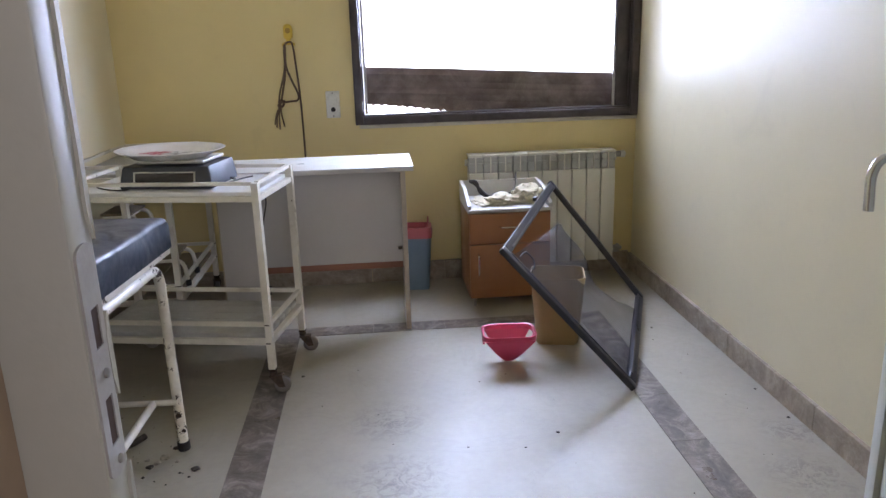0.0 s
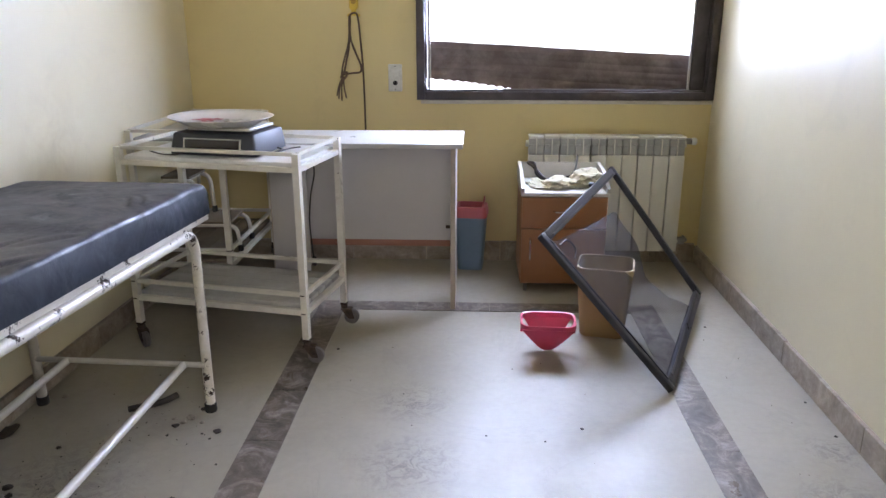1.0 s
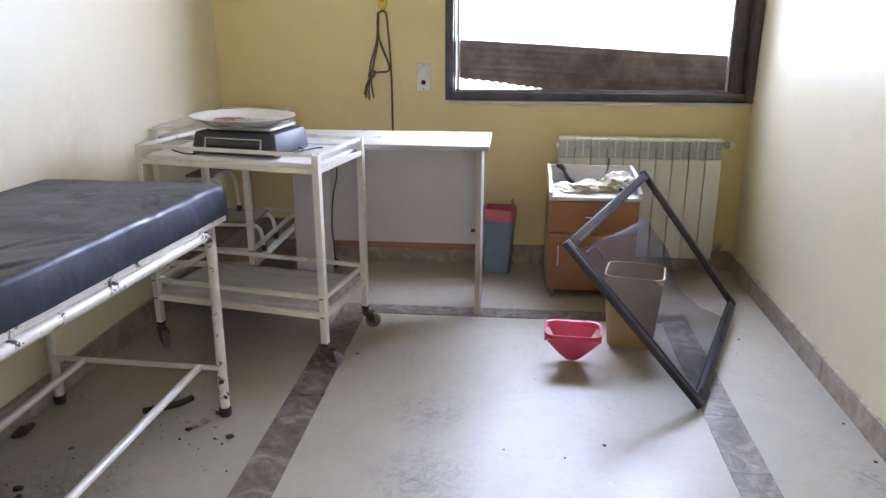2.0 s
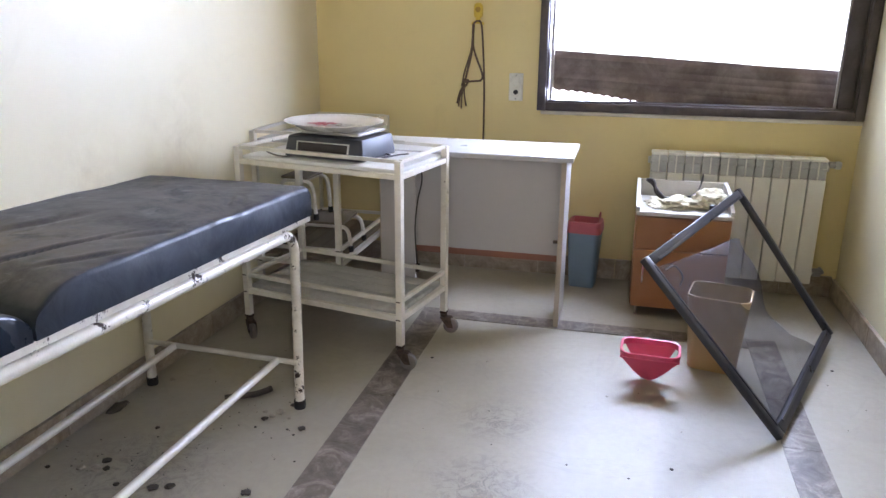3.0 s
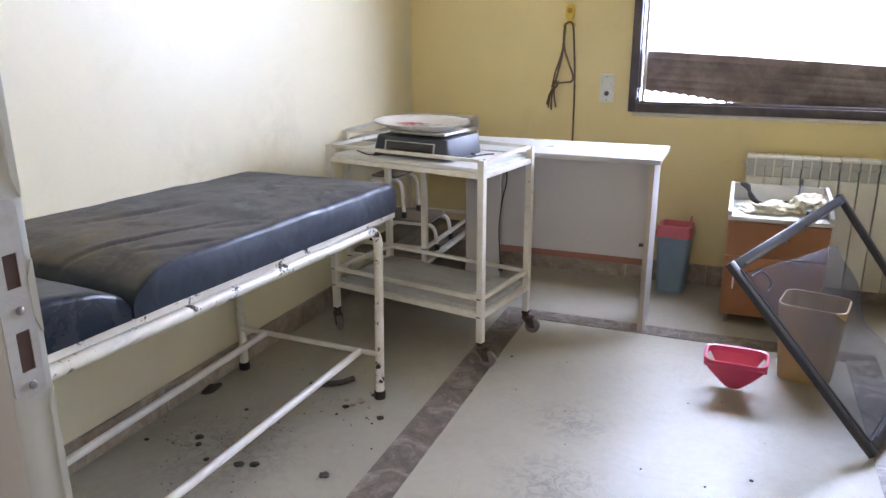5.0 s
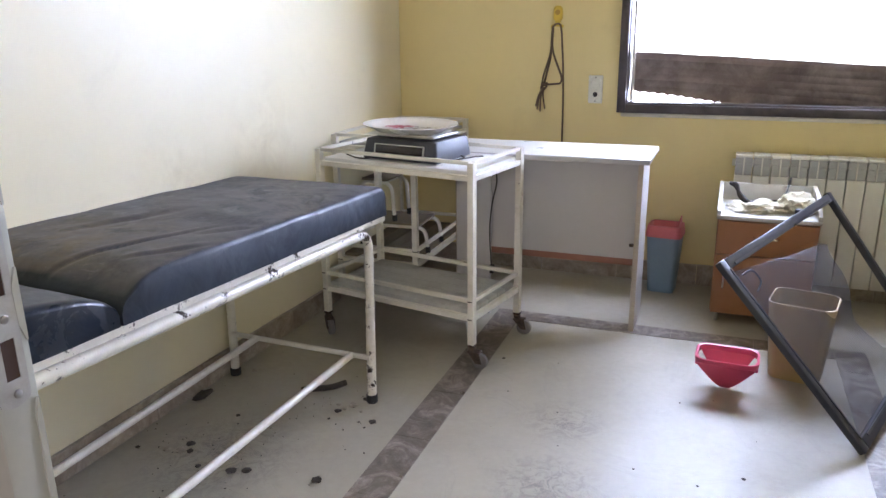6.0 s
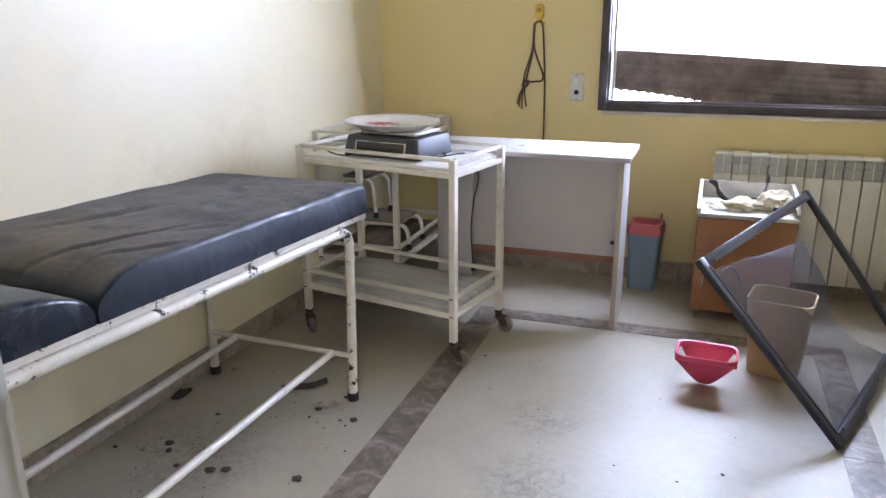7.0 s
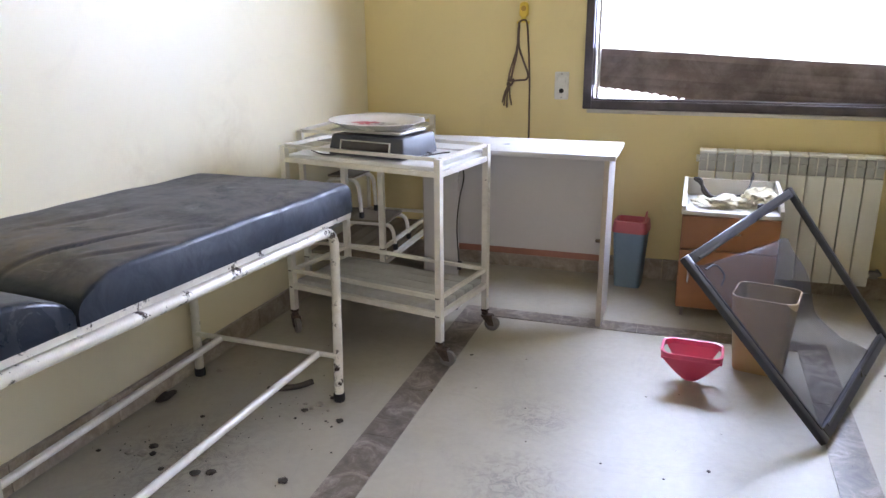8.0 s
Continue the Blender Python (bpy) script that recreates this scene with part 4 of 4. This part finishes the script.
# ---- pink bin lid lying upside down ----
lid = thing("bin_lid", "bright pink plastic swing-bin lid lying upside down on the floor", "bin lid", pose(0.477, 2.742, 0.003, 1.5, 0, -3) @ Matrix.Diagonal((0.91, 0.88, 0.98, 1)))
bm = bmesh.new()
o0, o1 = rounded_rect(0.235, 0.17, 0.045, 6), rounded_rect(0.219, 0.154, 0.040, 6)
loft(bm, [[(x, y, 0.114) for x, y in o0], [(x * 1.02, y * 1.02, 0.135) for x, y in o0], [(x, y, 0.137) for x, y in o0], [(x, y, 0.135) for x, y in o1], [(x, y, 0.114) for x, y in o1], [(x, y, 0.114) for x, y in o0]], False, False)
part("rim", bm, PINK, lid)
for s in (-1, 1):
    bm = bmesh.new()
    rings = []
    for k in range(13):
        t = k / 12
        z = 0.118 * (1 - t) + 0.002
        half = 0.096 * (1 - t) ** 0.85 + 0.014
        y = s * (0.080 * (1 - t) ** 0.8 + 0.004)
        rings.append([(-half, y - 0.0025, z), (half, y - 0.0025, z), (half, y + 0.0025, z), (-half, y + 0.0025, z)])
    loft(bm, rings)
    part("side", bm, PINK, lid)
for s in (-1, 1):
    part("lug", box(s * 0.112 - 0.006, -0.02, 0.085, s * 0.112 + 0.006, 0.02, 0.112, 0.003), PINK, lid)

# ---- bedside cabinet ----
cab = thing("bedside_cabinet", "orange wood-look bedside cabinet with a white tray top", "cabinet", pose(0.400, 3.385, 0, 0, 0, 0))
CW, CD = 0.40, 0.35
part("body", box(0, 0.018, 0.055, CW, CD, 0.475, 0.003), ORANGE, cab)
door_c = part("cabinet_door", box(0.004, 0.0, 0.050, CW - 0.004, 0.017, 0.318, 0.003), ORANGE, cab)
part("handle", rod([(0.045, 0.002, 0.165), (0.045, -0.022, 0.175), (0.045, -0.022, 0.265), (0.045, 0.002, 0.275)], 0.0045, 8, 0.01), CHROME, door_c, "slim metal handle")
drawer = part("drawer", box(0.004, 0.0, 0.326, CW - 0.004, 0.017, 0.470, 0.003), ORANGE, cab)
part("handle", rod([(0.15, 0.002, 0.405), (0.16, -0.022, 0.405), (0.24, -0.022, 0.405), (0.25, 0.002, 0.405)], 0.0045, 8, 0.01), CHROME, drawer, "slim metal handle")
part("tray", box(-0.004, -0.004, 0.476, CW + 0.004, CD, 0.494, 0.003), WHITE_BOARD, cab, "white tray board")
for x in (-0.004, CW - 0.012):
    bm = bmesh.new()
    side = [(-0.002, 0.494), (CD, 0.494), (CD, 0.575), (0.16, 0.566), (-0.002, 0.514)]
    loft(bm, [[(x, y, z) for y, z in side], [(x + 0.016, y, z) for y, z in side]])
    part("tray_side", bm, WHITE_BOARD, cab, "white tray side")
part("tray_back", box(0.012, CD - 0.016, 0.494, CW - 0.012, CD, 0.573, 0.002), WHITE_BOARD, cab, "white tray back")
for x in (0.03, CW - 0.03):
    for y in (0.04, CD - 0.04):
        part("foot", rod([(x, y, 0.0), (x, y, 0.056)], 0.009, 10), STEEL, cab)

random.seed(3)


def wad(name, label, m, sx, sy, sz, seed):
    bm = bmesh.new()
    bmesh.ops.create_icosphere(bm, subdivisions=4, radius=1.0)
    for v in bm.verts:
        p = v.co.normalized()
        r = 1 + 0.42 * noise.noise(p * 1.9 + Vector((seed, 0, 0))) + 0.22 * noise.noise(p * 4.5 + Vector((0, seed, 0))) + 0.08 * noise.noise(p * 11)
        v.co = Vector((p.x * r * sx, p.y * r * sy, max(-0.55, p.z * r) * sz + 0.55 * sz))
    ob = tagged(link_mesh(name, bm, COTTON), label, "cotton")
    ob.matrix_world = m
    return ob


wad("cotton_wad", "crumpled dirty white cotton wad in the cabinet tray", pose(0.585, 3.50, 0.494, 0, 0, 20), 0.085, 0.06, 0.032, 1.3)
wad("cotton_wad", "crumpled dirty white cotton wad in the cabinet tray", pose(0.715, 3.53, 0.494, 0, 0, -30), 0.075, 0.07, 0.052, 4.1)
wad("cotton_wad", "flat dirty white cotton layer in the cabinet tray", pose(0.50, 3.55, 0.494), 0.06, 0.10, 0.012, 8.8)
hose = thing("rubber_hose", "dark rubber hose draped over the cabinet tray", "hose", pose(0, 0, 0))
for turn in (0.0, math.pi):
    path = [(0.440, 3.63, 0.588), (0.465, 3.60, 0.582), (0.485, 3.57, 0.545), (0.52, 3.55, 0.522), (0.555, 3.56, 0.525), (0.585, 3.58, 0.530)]
    part("strand", wire([(x + 0.004 * math.sin(k * 2.3 + turn), y + 0.005 * math.cos(k * 2.3 + turn), z + 0.006 * math.sin(k * 1.9 + turn)) for k, (x, y, z) in enumerate(path)], 0.0075), CABLE, hose)
part("thin_piece", wire([(0.585, 3.58, 0.533), (0.64, 3.60, 0.528), (0.675, 3.66, 0.552), (0.69, 3.725, 0.588), (0.695, 3.755, 0.60), (0.697, 3.765, 0.55)], 0.004), CABLE, hose)

# ---- loose insect screen ----
LOW, LEFT, TOPC, RIGHT = Vector((0.880, 2.388, 0.014)), Vector((0.410, 2.518, 0.539)), Vector((0.828, 3.54, 0.585)), Vector((1.226, 3.28, 0.045))
screen = thing("insect_screen", "dark aluminium insect screen with torn grey netting leaning on the cabinet", "insect screen", pose(0, 0, 0))
FACE = (RIGHT - LOW).cross(LEFT - LOW).normalized()


def bar(a, b, inner, w=0.037, t=0.022):
    """A flat frame bar from a to b, widening towards the inside of the frame."""
    d = (b - a).normalized()
    inn = (inner - a) - d * (inner - a).dot(d)
    inn.normalize()
    m = Matrix((d, inn, FACE)).transposed().to_4x4()
    m.translation = a
    bm = bmesh.new()
    length = (b - a).length
    block(bm, 0, 0, -t / 2, length, w, t / 2, 0.003, m)
    block(bm, w, w - 0.012, t / 2 - 0.002, length - w, w - 0.004, t / 2 + 0.003, 0.0, m)
    return bm


CENTRE = (LOW + LEFT + TOPC + RIGHT) / 4
for a, b in ((LOW, LEFT), (RIGHT, TOPC)):
    part("frame_bar", bar(a, b, CENTRE), SCREEN, screen)
for a, b in ((LEFT, TOPC), (LOW, RIGHT)):
    d = (b - a).normalized() * 0.040
    part("frame_bar", bar(a + d, b - d, CENTRE), SCREEN, screen)
part("corner_clip", box(0, 0, 0, 0.03, 0.018, 0.02, 0.004, pose(0.70, 3.27, 0.545, 0, 0, 60)), SCREEN, screen, "small plastic corner clip")


def on_screen(u, v):
    """A point of the frame's field: u from the low corner along to RIGHT, v from it up to LEFT, both 0 to 1."""
    return LOW * (1 - u) * (1 - v) + RIGHT * u * (1 - v) + LEFT * (1 - u) * v + TOPC * u * v


def torn_edge(v):
    """How far the netting still reaches along u, for each height v."""
    pts = [(0.0, 0.97), (0.06, 0.77), (0.15, 0.69), (0.22, 0.62), (0.39, 0.60), (0.54, 0.655), (0.67, 0.71), (0.795, 0.765), (0.85, 0.455), (0.90, 0.23), (0.94, 0.05), (1.0, 0.03)]
    for (v0, u0), (v1, u1) in zip(pts, pts[1:]):
        if v0 <= v <= v1:
            k = (v - v0) / (v1 - v0)
            return u0 + (u1 - u0) * k
    return 0.0


bm = bmesh.new()
NU, NV = 40, 40
rows = []
for j in range(NV + 1):
    v = 0.03 + 0.91 * j / NV
    reach = torn_edge(v)
    row = []
    for i in range(NU + 1):
        u = 0.03 + (reach - 0.03) * i / NU
        ripple = 0.012 * math.sin(u * 9 + v * 14) + 0.02 * noise.noise(Vector((u * 5, v * 5, 0.3)))
        free = (i / NU) ** 2
        row.append(bm.verts.new(on_screen(u, v) + FACE * ripple * free * 0.8 - Vector((0, 0, 0.012 * free))))
    rows.append(row)
for a, b in zip(rows, rows[1:]):
    for i in range(NU):
        bm.faces.new((a[i], a[i + 1], b[i + 1], b[i]))
part("netting", bm, NET, screen, "torn grey insect netting, sagging")
part("loose_spline", wire([on_screen(0.06, 0.90) + FACE * 0.01, on_screen(0.11, 0.89) + FACE * 0.02, on_screen(0.115, 0.83) + FACE * 0.02, on_screen(0.075, 0.80) + FACE * 0.012], 0.003), CABLE, screen, "loose black rubber strip")

# ---- debris on the floor ----
random.seed(11)


def chip(x, y, size, flat=0.35, mat=RUBBLE, label="small dark crumb of debris on the floor", name="debris", stretch=1.0, turn=None):
    bm = bmesh.new()
    bmesh.ops.create_icosphere(bm, subdivisions=2, radius=1.0)
    s = random.random() * 50
    size *= 0.78
    for v in bm.verts:
        p = v.co.normalized()
        r = 1 + 0.5 * noise.noise(p * 1.6 + Vector((s, s, 0)))
        v.co = Vector((p.x * r * size * stretch, p.y * r * size, (max(p.z * r, -0.6) + 0.6) * size * flat))
    ob = tagged(link_mesh(name, bm, mat, False), label, "debris", group="floor debris")
    ob.matrix_world = pose(x, y, 0.0, 0, 0, random.uniform(0, 360) if turn is None else turn)
    return ob


for x, y, s in ((-0.78, 2.116, 0.016), (-0.632, 2.087, 0.016), (-0.641, 1.726, 0.019), (-0.91, 1.679, 0.020), (-0.867, 1.699, 0.018), (-1.127, 1.766, 0.018),
                (-1.10, 1.73, 0.014), (-1.277, 1.694, 0.010), (-1.092, 1.973, 0.010), (-1.022, 1.668, 0.012), (-0.725, 2.225, 0.014), (-0.677, 2.072, 0.006),
                (-0.643, 2.045, 0.006), (-0.355, 2.72, 0.008), (0.539, 2.152, 0.008), (-0.785, 2.058, 0.006), (-0.959, 1.889, 0.006), (1.336, 2.14, 0.008),
                (1.33, 2.358, 0.007), (1.173, 3.002, 0.008), (0.23, 2.098, 0.005), (0.414, 2.072, 0.005), (-0.575, 1.906, 0.005)):
    chip(x, y, s)
for x, y, s in ((-0.763, 2.137, 0.014), (-0.746, 2.168, 0.020), (-1.178, 1.716, 0.018), (-1.13, 1.721, 0.022), (-1.24, 2.29, 0.016), (-0.80, 2.16, 0.012), (-0.70, 2.14, 0.010)):
    chip(x, y, s, 0.3, CRUMB, "pale plaster crumb on the floor")
strip = tagged(link_mesh("rubber_strip", wire([(-0.975, 2.20, 0.008), (-0.93, 2.222, 0.010), (-0.88, 2.255, 0.009), (-0.845, 2.30, 0.012)], 0.011), RUBBLE), "curled dark rubber strip lying under the couch", "debris")
chip(-1.30, 2.05, 0.028, 0.5, RUBBLE, "dark clump of dirt beside the skirting", "dirt_clump", 2.2, 85)
bm = bmesh.new()
for i in range(150):
    x, y = random.gauss(-0.95, 0.22), random.gauss(1.85, 0.28)
    if random.random() < 0.25:
        x, y = random.uniform(-0.4, 1.3), random.uniform(1.2, 2.9)
    if x < -1.33 or y < 0.7:
        continue
    s = random.uniform(0.0006, 0.0022)
    block(bm, x - s, y - s, 0.0, x + s, y + s * random.uniform(0.5, 1), s * 0.8, 0.0, Matrix.Translation((x, y, 0)) @ Matrix.Rotation(random.random() * 6, 4, "Z") @ Matrix.Translation((-x, -y, 0)))
tagged(link_mesh("grit", bm, RUBBLE, False), "scattered dark grit on the floor", "grit", kind="stuff")

# ---- skirting and floor border, piece by piece ----
def shared_piece(name, data_cache, size, bevel, material, parent, m):
    key = (name, tuple(round(s, 3) for s in size))
    if key not in data_cache:
        bm = box(0, 0, 0, size[0], size[1], size[2], bevel)
        data = bpy.data.meshes.new(name)
        bm.to_mesh(data)
        bm.free()
        data.materials.append(material)
        data_cache[key] = data
    ob = new(name, data_cache[key])
    ob.parent = parent
    ob.matrix_local = m
    return ob


cache = {}
base = thing("baseboard", "grey-brown marble skirting along the walls", "skirting", pose(0, 0, 0), kind="structure")


def skirting(a, b, height, lengths):
    """Pieces butted end to end from a to b; the wall lies to the left of the way."""
    a, b = Vector((*a, 0)), Vector((*b, 0))
    d = (b - a).normalized()
    turn = math.degrees(math.atan2(d.y, d.x))
    s, i = 0.0, 0
    total = (b - a).length
    while s < total - 0.01:
        piece = min(lengths, total - s)
        p = a + d * s
        shared_piece("skirting_piece", cache, (piece - 0.002, 0.016 + (0.002 if i % 2 else 0), height + (0.002 if i % 3 == 1 else 0)), 0.002, SKIRT, base, pose(p.x, p.y, 0, 0, 0, turn) @ pose(0, -0.016, 0.0))
        s += piece
        i += 1


skirting((X0_FRONT, Y0 + 0.03), (X0_BACK, Y1), 0.095, 0.42)
skirting((X0_BACK + 0.018, Y1), (X1 - 0.018, Y1), 0.105, 0.40)
skirting((X1, Y1), (X1, Y0 + 0.02), 0.092, 0.62)

border = thing("floor_border", "mottled grey-brown marble border inlaid in the floor", "floor border", pose(0, 0, 0), kind="structure")


def border_run(x0, y0, x1, y1, lengths, along_y):
    s = y0 if along_y else x0
    end = y1 if along_y else x1
    while s < end - 0.01:
        piece = min(lengths, end - s)
        size = (x1 - x0, piece - 0.0015, 0.02) if along_y else (piece - 0.0015, y1 - y0, 0.02)
        shared_piece("border_tile", cache, size, 0.0, STRIP, border, pose(x0 if along_y else s, s if along_y else y0, -0.0175))
        s += piece


border_run(-0.527, 0.72, -0.405, 3.245, 0.33, True)
border_run(0.888, 0.72, 1.005, 3.245, 0.33, True)
border_run(-0.404, 3.142, 0.887, 3.243, 0.33, False)
